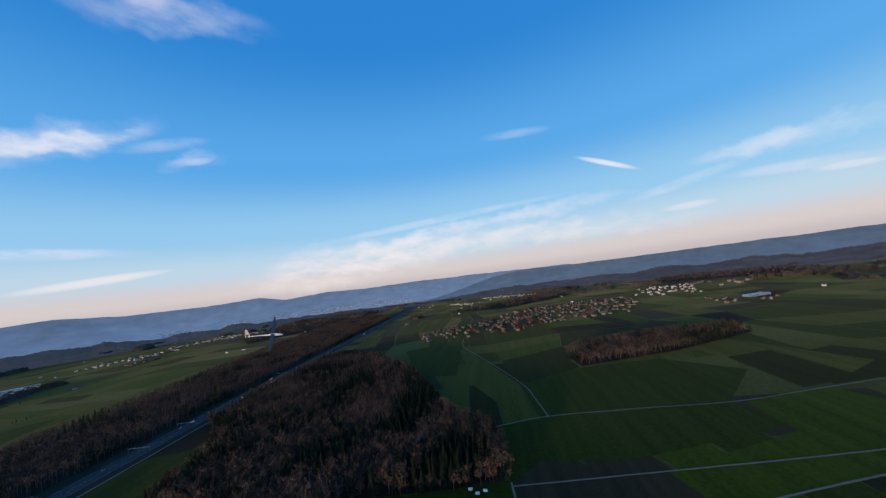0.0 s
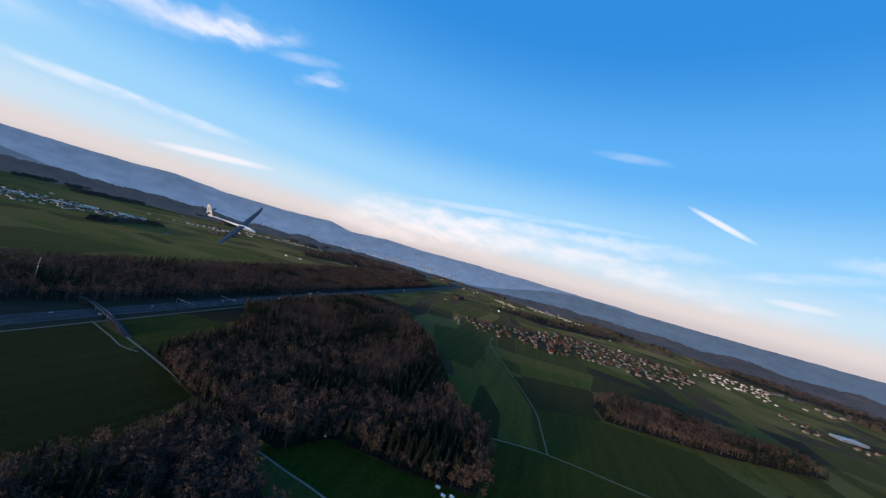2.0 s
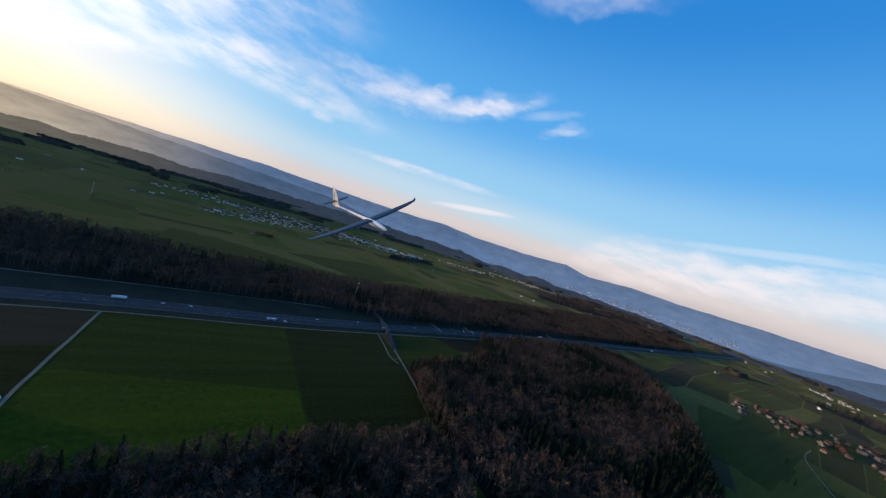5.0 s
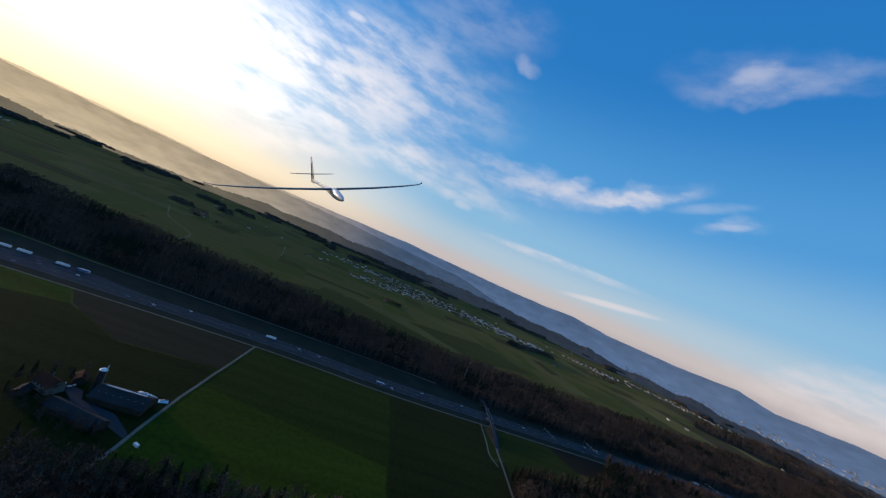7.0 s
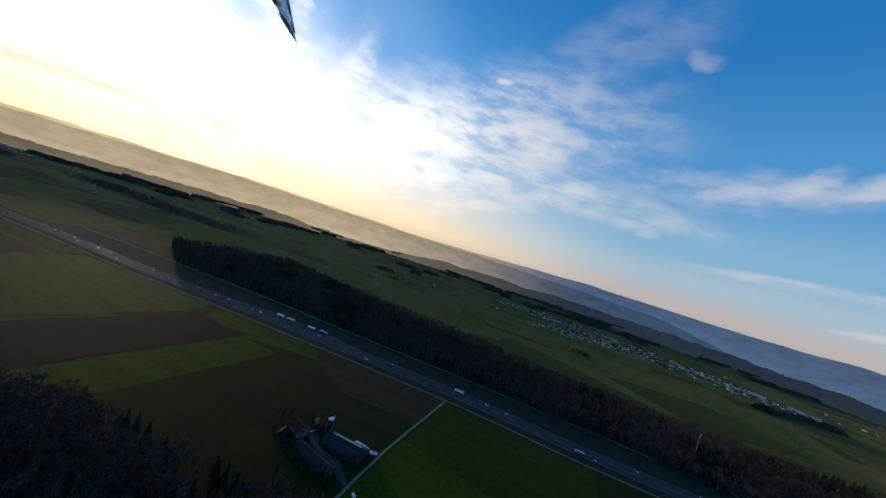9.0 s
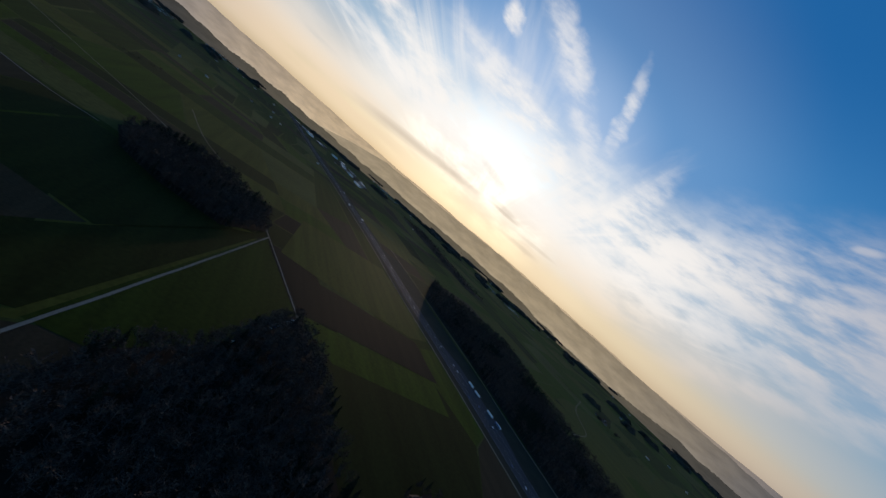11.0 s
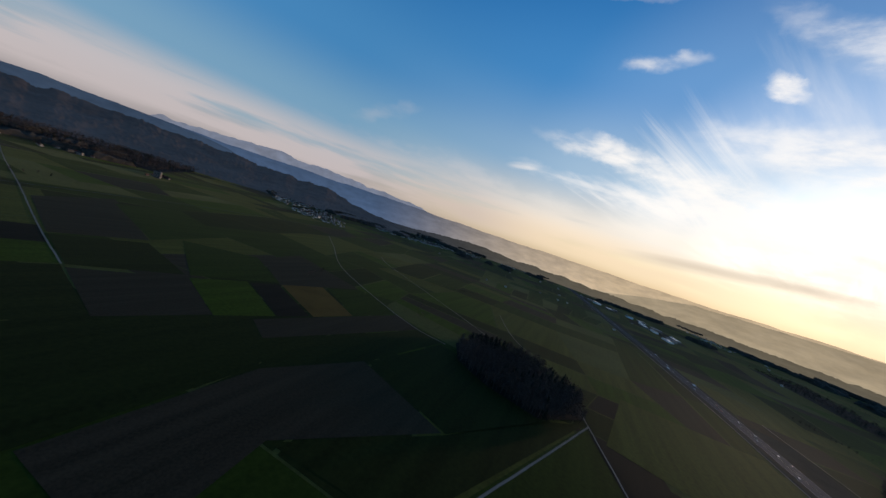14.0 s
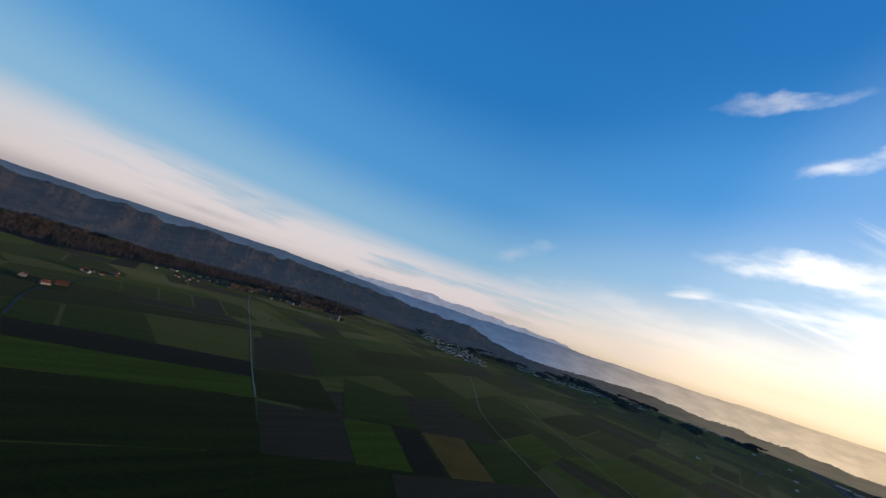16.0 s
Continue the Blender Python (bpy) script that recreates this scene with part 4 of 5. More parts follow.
def hamlet(poly, count, seed, kinds=(0, 0, 1, 1, 2, 3, 4, 5), group="houses of the village", gap=17):
    rnd = random.Random(seed)
    xs, ys = [p[0] for p in poly], [p[1] for p in poly]
    placed, tries = [], 0
    while len(placed) < count and tries < count * 40:
        tries += 1
        x, y = rnd.uniform(min(xs), max(xs)), rnd.uniform(min(ys), max(ys))
        if not inside(x, y, poly) or any((x - a) ** 2 + (y - b) ** 2 < gap * gap for a, b in placed):
            continue
        placed.append((x, y))
        ob = copy_thing(TYPES[rnd.choice(kinds)], pose(x, y, 0, 0, 0, rnd.choice((10, 100, 55)) + rnd.uniform(-18, 18)))
        ob["group"] = group
    return placed


def far_town(spots, label, wall_mat=M_PLASTER_TOWN, uphill=None):
    """Distant houses as one mesh: small gabled blocks with pale walls and dark or red roofs."""
    rnd = random.Random(len(spots))
    V, F, S = [], [], []
    for x, y in spots:
        w, l, h, r, a = rnd.uniform(7, 10.5), rnd.uniform(9, 17), rnd.uniform(4, 6.5), rnd.uniform(2.5, 4.0), rnd.choice((0.2, 1.77, 0.9)) + rnd.uniform(-0.3, 0.3)
        b = len(V)
        for s in (-1, 1):
            for px, pz in ((-w / 2, 0), (w / 2, 0), (w / 2, h), (0, h + r), (-w / 2, h)):
                V.append((x + px * math.cos(a) - s * l / 2 * math.sin(a), y + px * math.sin(a) + s * l / 2 * math.cos(a), pz + (uphill(x, y) if uphill else 0.0)))
        F += [(b, b + 1, b + 2, b + 3, b + 4), (b + 9, b + 8, b + 7, b + 6, b + 5), (b + 1, b + 6, b + 7, b + 2), (b, b + 4, b + 9, b + 5), (b + 2, b + 7, b + 8, b + 3), (b + 4, b + 3, b + 8, b + 9)]
        roof = rnd.choice((1, 1, 2))
        S += [0, 0, 0, 0, roof, roof]
    me = mesh_from("far_houses", V, F, wall_mat)
    me.materials.append(M_ROOF), me.materials.append(M_SLATE)
    me.polygons.foreach_set("material_index", S)
    tagged(new("far_houses", me), label, "houses", kind="stuff")


def scatter(poly, count, seed, gap=15):
    rnd = random.Random(seed)
    xs, ys = [p[0] for p in poly], [p[1] for p in poly]
    placed, tries = [], 0
    while len(placed) < count and tries < count * 30:
        tries += 1
        x, y = rnd.uniform(min(xs), max(xs)), rnd.uniform(min(ys), max(ys))
        if inside(x, y, poly) and not any((x - a) ** 2 + (y - b) ** 2 < gap * gap for a, b in placed):
            placed.append((x, y))
    return placed


def ring(x, y, rx, ry, turn=0.0, n=10):
    t = radians(turn)
    return [(x + rx * math.cos(2 * math.pi * k / n) * math.cos(t) - ry * math.sin(2 * math.pi * k / n) * math.sin(t),
             y + rx * math.cos(2 * math.pi * k / n) * math.sin(t) + ry * math.sin(2 * math.pi * k / n) * math.cos(t)) for k in range(n)]


GARDENS = []
GARDENS += hamlet([(1500, -250), (1560, -240), (1700, -500), (2070, -700), (2120, -1300), (1800, -1260), (1530, -1110), (1480, -760), (1340, -640), (1400, -480)], 235, 1, gap=13)
FAR = scatter([(1500, -250), (1560, -240), (1700, -500), (2070, -700), (2120, -1300), (1800, -1260), (1530, -1110), (1480, -760), (1340, -640), (1400, -480)], 130, 41, 9)
far_town([p for p in FAR if all((p[0] - a) ** 2 + (p[1] - b) ** 2 > 110 for a, b in GARDENS)], "small pale houses packed between the village houses", M_PLASTER)
GARDENS += hamlet([(1320, -240), (1500, -250), (1400, -480), (1300, -500)], 12, 2)
FAR = scatter([(2000, -1350), (2500, -1500), (2500, -1900), (1900, -1600)], 60, 3)
far_town(FAR, "distant pale houses beyond the village")
GARDENS += FAR
GARDENS += hamlet([(1400, -1440), (1700, -1480), (1650, -1700), (1420, -1640)], 14, 4, group="houses beyond the village")
FAR = scatter(ring(680, 1600, 640, 230, -22), 250, 5)
far_town(FAR, "distant pale houses of the northern town")
GARDENS += FAR
FAR = scatter(ring(60, 1760, 260, 130, 10), 46, 6)
far_town(FAR, "distant pale houses of the northern town")
GARDENS += FAR
GARDENS += hamlet(ring(-600, 1075, 60, 30, 20), 5, 7, (2, 4, 4), "buildings of the northern farm", 22)
GARDENS += hamlet(ring(260, 870, 50, 26, 0), 4, 8, (2, 4), "buildings of the hedge farm", 22)
GARDENS += hamlet(ring(1640, 1300, 90, 40, -20), 8, 9, (2, 4, 0), "houses of the forest hamlet", 20)
FAR = scatter(ring(2500, 1500, 420, 130, -25), 82, 10)
far_town(FAR, "distant pale houses at the foot of the ridge")
GARDENS += FAR
FAR = scatter(ring(3150, 800, 430, 120, -38), 82, 11)
far_town(FAR, "distant pale houses at the foot of the ridge")
GARDENS += FAR
GARDENS += hamlet(ring(-230, -2330, 110, 60, 80), 10, 12, group="houses under the wooded hill")
GARDENS += hamlet(ring(-360, -2480, 190, 80, -10), 22, 53, group="houses under the wooded hill")
GARDENS += hamlet(ring(-700, -2380, 130, 50, 10), 9, 54, group="houses under the wooded hill")
GARDENS += hamlet(ring(-420, -2420, 90, 50, 0), 8, 13, group="houses under the wooded hill")
GARDENS += hamlet(ring(40, -1930, 70, 30, 30), 6, 14, group="houses under the wooded hill")
GARDENS += hamlet(ring(120, -1640, 50, 30, 0), 3, 15, (2, 4, 0), "houses at the road fork", 20)
GARDENS += hamlet(ring(-900, -2180, 90, 50, 10), 8, 16, group="houses by the tower block")
FAR = scatter(ring(-1850, -2300, 420, 190, 60), 108, 17)
far_town(FAR, "distant pale houses of the south-western village")
GARDENS += FAR
FAR = scatter(ring(-2850, -1560, 480, 160, -28), 108, 18)
far_town(FAR, "distant pale houses of the western town")
GARDENS += FAR
OUTER = []
for k, (x, y, rx, ry, turn, count) in enumerate(((250, 1330, 260, 110, 35, 60), (1800, 1560, 260, 90, -15, 44), (3400, 1450, 520, 170, -50, 150), (3850, 700, 300, 150, -60, 90), (3700, 450, 200, 110, 0, 50),
                                                 (-1640, -1960, 260, 170, 60, 90), (-2460, -1750, 300, 130, -30, 70), (3300, -700, 300, 90, 60, 50), (3000, -300, 160, 60, 40, 26), (-2000, 1500, 300, 80, 10, 40), (-3200, 600, 320, 90, 10, 40))):
    FAR = scatter(ring(x, y, rx, ry, turn), count, 60 + k)
    far_town(FAR, "distant pale houses of a village on the plain")
    OUTER += FAR


def ridge_foot(x, y):
    """Height of the ground on the lowest slope of the northern ridge."""
    return 262 * max(0.0, (math.hypot(x - CENTRE[0], y - CENTRE[1]) - 4390) / 400) ** 1.3 - 1.5


rnd = random.Random(29)
SLOPE = []
for az, spread, count in ((17, 2.5, 60), (24, 3.0, 90), (31, 2.0, 40), (38, 2.5, 60), (46, 1.5, 24)):
    for _ in range(count):
        a, r = radians(rnd.gauss(az, spread)), rnd.uniform(4425, 4530)
        SLOPE.append((CENTRE[0] + r * math.cos(a), CENTRE[1] + r * math.sin(a)))
far_town(SLOPE, "long pale town along the foot of the ridge", uphill=ridge_foot)
LONE = [p for p in scatter(ring(CENTRE[0], CENTRE[1], 3900, 3900), 210, 77, 60) if math.hypot(p[0] - CENTRE[0], p[1] - CENTRE[1]) > 1750 and not any(inside(*p, w) for w in WOODS.values())]
far_town(LONE, "scattered lone pale farmsteads on the plain")
FAR = scatter(ring(-3550, -1000, 300, 120, 0), 46, 19)
far_town(FAR, "distant pale houses of the western town")
GARDENS += FAR


def hall(x, y, w, l, h, turn, wall_mat, roof_mat, label, name="industrial_hall", bands=4):
    root = tagged(new(name), label, "hall", group="halls")
    root.matrix_basis = pose(x, y, 0, 0, 0, turn)
    part("wall", box(bmesh.new(), 0, 0, 0, w, l, h), wall_mat, root)
    roof = part("roof", box(bmesh.new(), 0, 0, h, w + 0.6, l + 0.6, 0.7, bevel=0.15), roof_mat, root)
    for k in range(bands):
        part("skylight", box(bmesh.new(), 0, -l / 2 + l * (k + 0.5) / bands, h + 0.7, w * 0.7, 2.2, 0.5), M_GLASS, roof)
    for s in (-1, 1):
        part("window_band", box(bmesh.new(), s * (w / 2 + 0.04), 0, h * 0.55, 0.15, l * 0.9, h * 0.2), M_GLASS, root)
    return root


rnd = random.Random(77)
for k in range(15):
    t = k / 14
    hall(-2080 - 900 * t + rnd.uniform(-30, 30), 90 - 380 * t * t + rnd.uniform(-70, 60), rnd.uniform(22, 45), rnd.uniform(40, 95), rnd.uniform(7, 11), 98 + rnd.uniform(-6, 6),
         M_PLASTER if k % 3 else M_WHITE, M_GREY if k % 2 else M_STEEL, "low pale industrial hall beside the motorway")
for k, (x, y, l) in enumerate(((2380, -1820, 60), (2450, -1890, 110), (2420, -1960, 140), (2330, -2010, 90), (2260, -2060, 70), (2180, -1960, 60))):
    hall(x, y, 18, l, 11, 42, M_PLASTER, M_SLATE, "long pale multi-storey block in evening sun", "long_building", 2)
hall(1600, -1640, 40, 90, 7, 15, M_STEEL, M_STEEL, "low steel-roofed hall near the road")
for k in range(9):
    hall(820 + 55 * k, 1560 + 25 * (k % 3) - 22 * k, 22, 48 + 8 * (k % 3), 8, 62, M_WHITE, M_STEEL if k % 2 else M_SLATE, "pale industrial hall at the edge of town")


def tower(x, y, w, l, floors, turn, label):
    root = tagged(new("tower_block"), label, "tower block")
    root.matrix_basis = pose(x, y, 0, 0, 0, turn)
    h = floors * 3.0
    part("wall", box(bmesh.new(), 0, 0, 0, w, l, h), M_PLASTER, root)
    part("roof", box(bmesh.new(), 0, 0, h, w * 0.5, l * 0.5, 2.2), M_SLATE, root)
    for f in range(floors):
        for s in (-1, 1):
            part("window_row", box(bmesh.new(), s * (w / 2 + 0.03), 0, 1.0 + 3 * f, 0.12, l * 0.85, 1.4), M_GLASS, root)
    return root


tower(-868, -2150, 14, 24, 9, 40, "tall pale apartment block among fields")
tower(-3000, -1900, 16, 22, 12, 30, "tall pale apartment tower above the town")
tower(-3060, -1860, 16, 22, 11, 30, "tall pale apartment tower above the town")


# ---- single trees and garden trees ----
def tree_thing(seed, fir=False):
    v, f, s = tree_arrays(random.Random(seed), fir)
    root = tagged(new("tree"), "dark fir tree standing alone" if fir else "bare brown broadleaf tree standing alone", "tree", group="single trees")
    for slot, name, mat in ((0, "trunk", M_BARK), (1, "crown", M_NEEDLE if fir else M_TWIG)):
        ids = [tuple(int(i) for i in t) for t in f[s == slot]]
        used = sorted({i for t in ids for i in t})
        back = {i: k for k, i in enumerate(used)}
        ob = new(name, mesh_from(name, v[used], [tuple(back[i] for i in t) for t in ids], mat))
        ob.parent = root
    return root


SINGLE = [tree_thing(3), tree_thing(4), tree_thing(5, True)]
FARM_TREES = [(-92, -228), (-88, -236), (-80, -246), (-108, -200), (-112, -208), (-90, -204), (-84, -250), (-66, -250), (-50, -252), (-40, -250), (-36, -254), (-102, -190), (-94, -184), (-106, -240), (-96, -246), (-104, -206), (-110, -218), (-112, -232), (-100, -244), (-86, -252), (-70, -256), (-56, -258), (-44, -254), (-96, -196), (-62, -246), (-34, -248), (-120, -214), (-116, -222), (-98, -234), (-82, -238), (-90, -222), (-76, -250), (-110, -194), (-100, -214), (-86, -196), (-72, -252), (-48, -256), (-92, -242), (-118, -204),
              (-70, -272), (-30, -284), (20, -268), (46, -263), (-260, -1690), (-285, -1700), (-310, -1705), (-335, -1712), (-360, -1718), (-385, -1722), (-410, -1728), (930, -470), (1050, -440)]
rnd = random.Random(8)
for k, (x, y) in enumerate(FARM_TREES):
    size = rnd.uniform(9, 15)
    m = pose(x, y, 0, 0, 0, rnd.uniform(0, 360)) @ Matrix.Scale(size, 4)
    src = SINGLE[k if k < 3 else rnd.choice((0, 1, 0, 1, 2))]
    if k < 3:
        src.scale = (size, size, size)
        src.matrix_basis = m
    else:
        ob = copy_thing(src, pose(x, y, 0, 0, 0, rnd.uniform(0, 360)))
        ob.scale = (size, size, size)

# trees standing free along the edges of the woods
rnd = random.Random(31)
EDGES = [((404, -560), (390, -500)), ((390, -500), (381, -396)), ((378, -392), (332, -368)), ((336, -240), (374, -124)), ((380, -116), (470, -106)), ((256, -274), (196, -264)), ((190, -264), (60, -270)), ((50, -272), (-50, -288)),
         ((-62, -300), (-150, -314)), ((-160, -314), (-240, -320)), ((-300, -352), (-262, -388)), ((-256, -392), (-214, -418)), ((-210, -422), (-164, -492)), ((530, -545), (415, -562)), ((585, -482), (528, -540)), ((-508, -402), (-446, -462)), ((-446, -468), (-470, -552))]
for (x0, y0), (x1, y1) in EDGES:
    n = int(math.hypot(x1 - x0, y1 - y0) / 9)
    for k in range(n):
        t = (k + rnd.uniform(0.2, 0.8)) / n
        size = rnd.uniform(13, 23)
        ob = copy_thing(SINGLE[rnd.choice((0, 1, 0, 1, 2))], pose(x0 + (x1 - x0) * t + rnd.uniform(-3, 3), y0 + (y1 - y0) * t + rnd.uniform(-3, 3), 0.1, 0, 0, rnd.uniform(0, 360)))
        ob.scale = (size, size, size)
        ob["group"] = "trees along the wood edges"
        ob["label"] = "dark fir tree at the edge of the woods" if "fir" in ob["label"] else "bare broadleaf tree at the edge of the woods"

rnd = random.Random(9)
plant("garden_trees", [(x + rnd.uniform(-16, 16), y + rnd.uniform(-16, 16)) for k, (x, y) in enumerate(GARDENS) for _ in range(5 if k < 235 else 3)] + [(x + rnd.uniform(-16, 16), y + rnd.uniform(-16, 16)) for x, y in OUTER], "scattered garden trees between houses,", (7, 14), 0.36, 3, True)
hedge = []
for (x0, y0), (x1, y1), n in (((-560, 960), (-380, 1000), 26), ((-520, 1130), (-300, 1180), 22), ((150, 880), (330, 860), 22), ((640, 740), (800, 690), 26), ((-80, 1200), (300, 1260), 40), ((1230, 480), (1330, 640), 26),
                              ((-1250, 200), (-1000, 330), 30), ((-1700, 700), (-1300, 760), 36), ((-900, 900), (-700, 1000), 24), ((900, 1000), (1500, 1060), 60), ((-2300, 900), (-1600, 1200), 60), ((1500, -700), (1330, -560), 30),
                              ((-760, -800), (-620, -740), 18), ((-900, -960), (-1200, -760), 40), ((-560, -1000), (-700, -1060), 16), ((2300, -900), (2900, -200), 70), ((2200, -2150), (1700, -2500), 60)):
    for k in range(n):
        t = k / n
        hedge.append((x0 + (x1 - x0) * t + rnd.uniform(-7, 7), y0 + (y1 - y0) * t + rnd.uniform(-7, 7)))
plant("hedgerow", hedge, "field hedge and small trees,", (5, 11), 0.36, 5, True)


# ---- motorway bridge, gantries, vehicles ----
def line_at(x, off):
    """A point on the motorway, off metres across from the service track, and its heading in degrees."""
    i = min(range(1, len(SOUTH) - 1), key=lambda k: abs(SOUTH[k].x - x))
    d = (SOUTH[i + 1] - SOUTH[i - 1]).normalized()
    p = SOUTH[i] + d * ((x - SOUTH[i].x) / max(0.2, d.x)) + Vector((-d.y, d.x, 0)) * off
    return p.x, p.y, math.degrees(math.atan2(d.y, d.x))


def road_bridge():
    root = tagged(new("road_bridge"), "grey concrete road bridge over the motorway", "bridge")
    root.matrix_basis = pose(392, 2, 0, 0, 0, -11)
    L, W, H = 86.0, 6.0, 6.6
    bm = bmesh.new()
    cuts = 24
    rows = []
    for k in range(cuts + 1):
        y = -60 + (L + 120) * k / cuts
        t = max(0.0, 1 - max(0, -y, y - L) / 60)
        z = 0.3 + (H - 0.3) * t * t * (3 - 2 * t)
        rows.append([bm.verts.new((s * W / 2, y, z + dz)) for s, dz in ((-1, 0), (1, 0), (1, -0.9), (-1, -0.9))])
    for a, b in zip(rows, rows[1:]):
        for k in range(4):
            bm.faces.new((a[k], a[(k + 1) % 4], b[(k + 1) % 4], b[k]))
    bm.faces.new(rows[0]), bm.faces.new(rows[-1][::-1])
    part("deck", bm, M_ASPHALT, root)
    for y in (14, 37, 60):
        for s in (-1, 1):
            part("pier", rod(bmesh.new(), (s * 2.2, y, 0), (s * 2.2, y, H - 0.8), 0.5, 0.45, 10), M_DECK, root)
    for s in (-1, 1):
        rail = part("railing", box(bmesh.new(), s * (W / 2 - 0.15), L / 2, H + 1.0, 0.12, L, 0.12), M_STEEL, root)
        for k in range(22):
            part("post", rod(bmesh.new(), (s * (W / 2 - 0.15), 1 + 4 * k, H - 0.1), (s * (W / 2 - 0.15), 1 + 4 * k, H + 1.05), 0.05, sides=5), M_STEEL, rail)
    for s, y0, y1 in ((-1, 0, -60), (1, L, L + 60)):
        bm = bmesh.new()
        top = [bm.verts.new((x, y, z)) for x, y, z in ((-4, y0, H - 0.9), (4, y0, H - 0.9), (3.6, y1, 0.05), (-3.6, y1, 0.05))]
        low = [bm.verts.new((x, y, 0.0)) for x, y in ((-14, y0), (14, y0), (5, y1), (-5, y1))]
        mid = [bm.verts.new((x, (y0 + y1) / 2, z)) for x, z in ((-3.9, H * 0.5 - 1.0), (3.9, H * 0.5 - 1.0))]
        bm.faces.new((top[0], mid[0], mid[1], top[1])), bm.faces.new((mid[0], top[3], top[2], mid[1]))
        bm.faces.new((top[0], low[0], low[3], top[3], mid[0])), bm.faces.new((top[1], mid[1], top[2], low[2], low[1]))
        bm.faces.new((low[0], top[0], top[1], low[1]))
        part("embankment", bm, M_VERGE, root, "dark grass-covered ramp embankment")


road_bridge()


def gantry(x):
    px, py, turn = line_at(x, 37.5)
    root = tagged(new("sign_gantry"), "pale steel sign gantry spanning the motorway", "gantry", group="sign gantries")
    root.matrix_basis = pose(px, py, 0, 0, 0, turn)
    beam = part("beam", box(bmesh.new(), 0, 0, 7.4, 0.35, 40, 0.22), M_GREY, root)
    part("chord", box(bmesh.new(), 0, 0, 8.4, 0.3, 40, 0.18), M_GREY, beam)
    for k in range(14):
        part("brace", rod(bmesh.new(), (0, -19 + 2.8 * k, 7.4), (0, -17.6 + 2.8 * k, 8.5), 0.09, sides=5), M_STEEL, beam)
    for s in (-1, 0, 1):
        part("post", rod(bmesh.new(), (0, s * 19.6, 0), (0, s * 19.6, 8.6), 0.22, 0.18, 8), M_GREY, root)
    for s in (-1, 1):
        part("sign_panel", box(bmesh.new(), 0.4 * s, s * 9.5, 6.6, 0.15, 4.5, 1.9, bevel=0.05), M_GREY, root, "grey sign panel seen from behind")


for x in (545, 648, 1010):
    gantry(x)


def wheel(bm_parent, x, y, r, w, hub):
    tyre = part("wheel", rod(bmesh.new(), (x, y - w / 2, r), (x, y + w / 2, r), r, sides=12), M_RUBBER, bm_parent)
    part("rim", rod(bmesh.new(), (x, y - w / 2 - 0.01, r), (x, y + w / 2 + 0.01, r), r * 0.55, sides=8), hub, tyre)


def car(paint, label):
    root = tagged(new("car"), label, "car", group="cars on the motorway")
    bm = box(bmesh.new(), 0, 0, 0.35, 4.4, 1.8, 0.6, bevel=0.14)
    part("body", bm, paint, root)
    bm = bmesh.new()
    vs = [bm.verts.new(p) for p in ((-1.9, -0.8, 0.93), (1.0, -0.8, 0.93), (1.0, 0.8, 0.93), (-1.9, 0.8, 0.93), (-1.4, -0.62, 1.45), (0.3, -0.62, 1.45), (0.3, 0.62, 1.45), (-1.4, 0.62, 1.45))]
    for q in ((0, 1, 5, 4), (1, 2, 6, 5), (2, 3, 7, 6), (3, 0, 4, 7)):
        bm.faces.new([vs[i] for i in q])
    cabin = part("glasshouse", bm, M_GLASS, root)
    part("roof", box(bmesh.new(), -0.55, 0, 1.44, 1.75, 1.28, 0.06, bevel=0.02), paint, cabin)
    for x in (-1.35, 1.35):
        for y in (-0.82, 0.82):
            wheel(root, x, y, 0.33, 0.22, M_STEEL)
    for y in (-0.6, 0.6):
        part("headlight", box(bmesh.new(), 2.2, y, 0.6, 0.08, 0.4, 0.16), M_WHITE, root)
    return root


def truck(paint, label):
    root = tagged(new("truck"), label, "truck", group="trucks")
    trailer = part("trailer", box(bmesh.new(), -2.0, 0, 1.1, 12.6, 2.5, 2.8, bevel=0.06), M_WHITE, root)
    part("curtain", box(bmesh.new(), -2.0, 0, 1.35, 12.2, 2.54, 2.2), paint, trailer)
    cab = part("cab", box(bmesh.new(), 6.0, 0, 0.7, 2.3, 2.5, 2.9, bevel=0.25), paint, root)
    part("windscreen", box(bmesh.new(), 7.13, 0, 2.0, 0.08, 2.1, 1.0), M_GLASS, cab)
    part("chassis", box(bmesh.new(), 0, 0, 0.75, 14.4, 0.9, 0.35), M_RUBBER, root)
    for x in (-6.9, -5.6, -4.3, 3.6, 6.2):
        for y in (-1.05, 1.05):
            wheel(root, x, y, 0.5, 0.35, M_STEEL)
    return root


CARS = [car(p, l) for p, l in zip(CAR_PAINT, ("white car on the motorway", "silver car on the motorway", "black car on the motorway", "red car on the motorway", "blue car on the motorway"))]
TRUCKS = [truck(CAR_PAINT[0], "white articulated truck on the motorway"), truck(CAR_PAINT[4], "articulated truck with blue curtain sides")]
rnd = random.Random(21)
used = set()


def put(things, i, m):
    if (id(things), i) not in used:
        used.add((id(things), i))
        things[i].matrix_basis = m
    else:
        copy_thing(things[i], m)


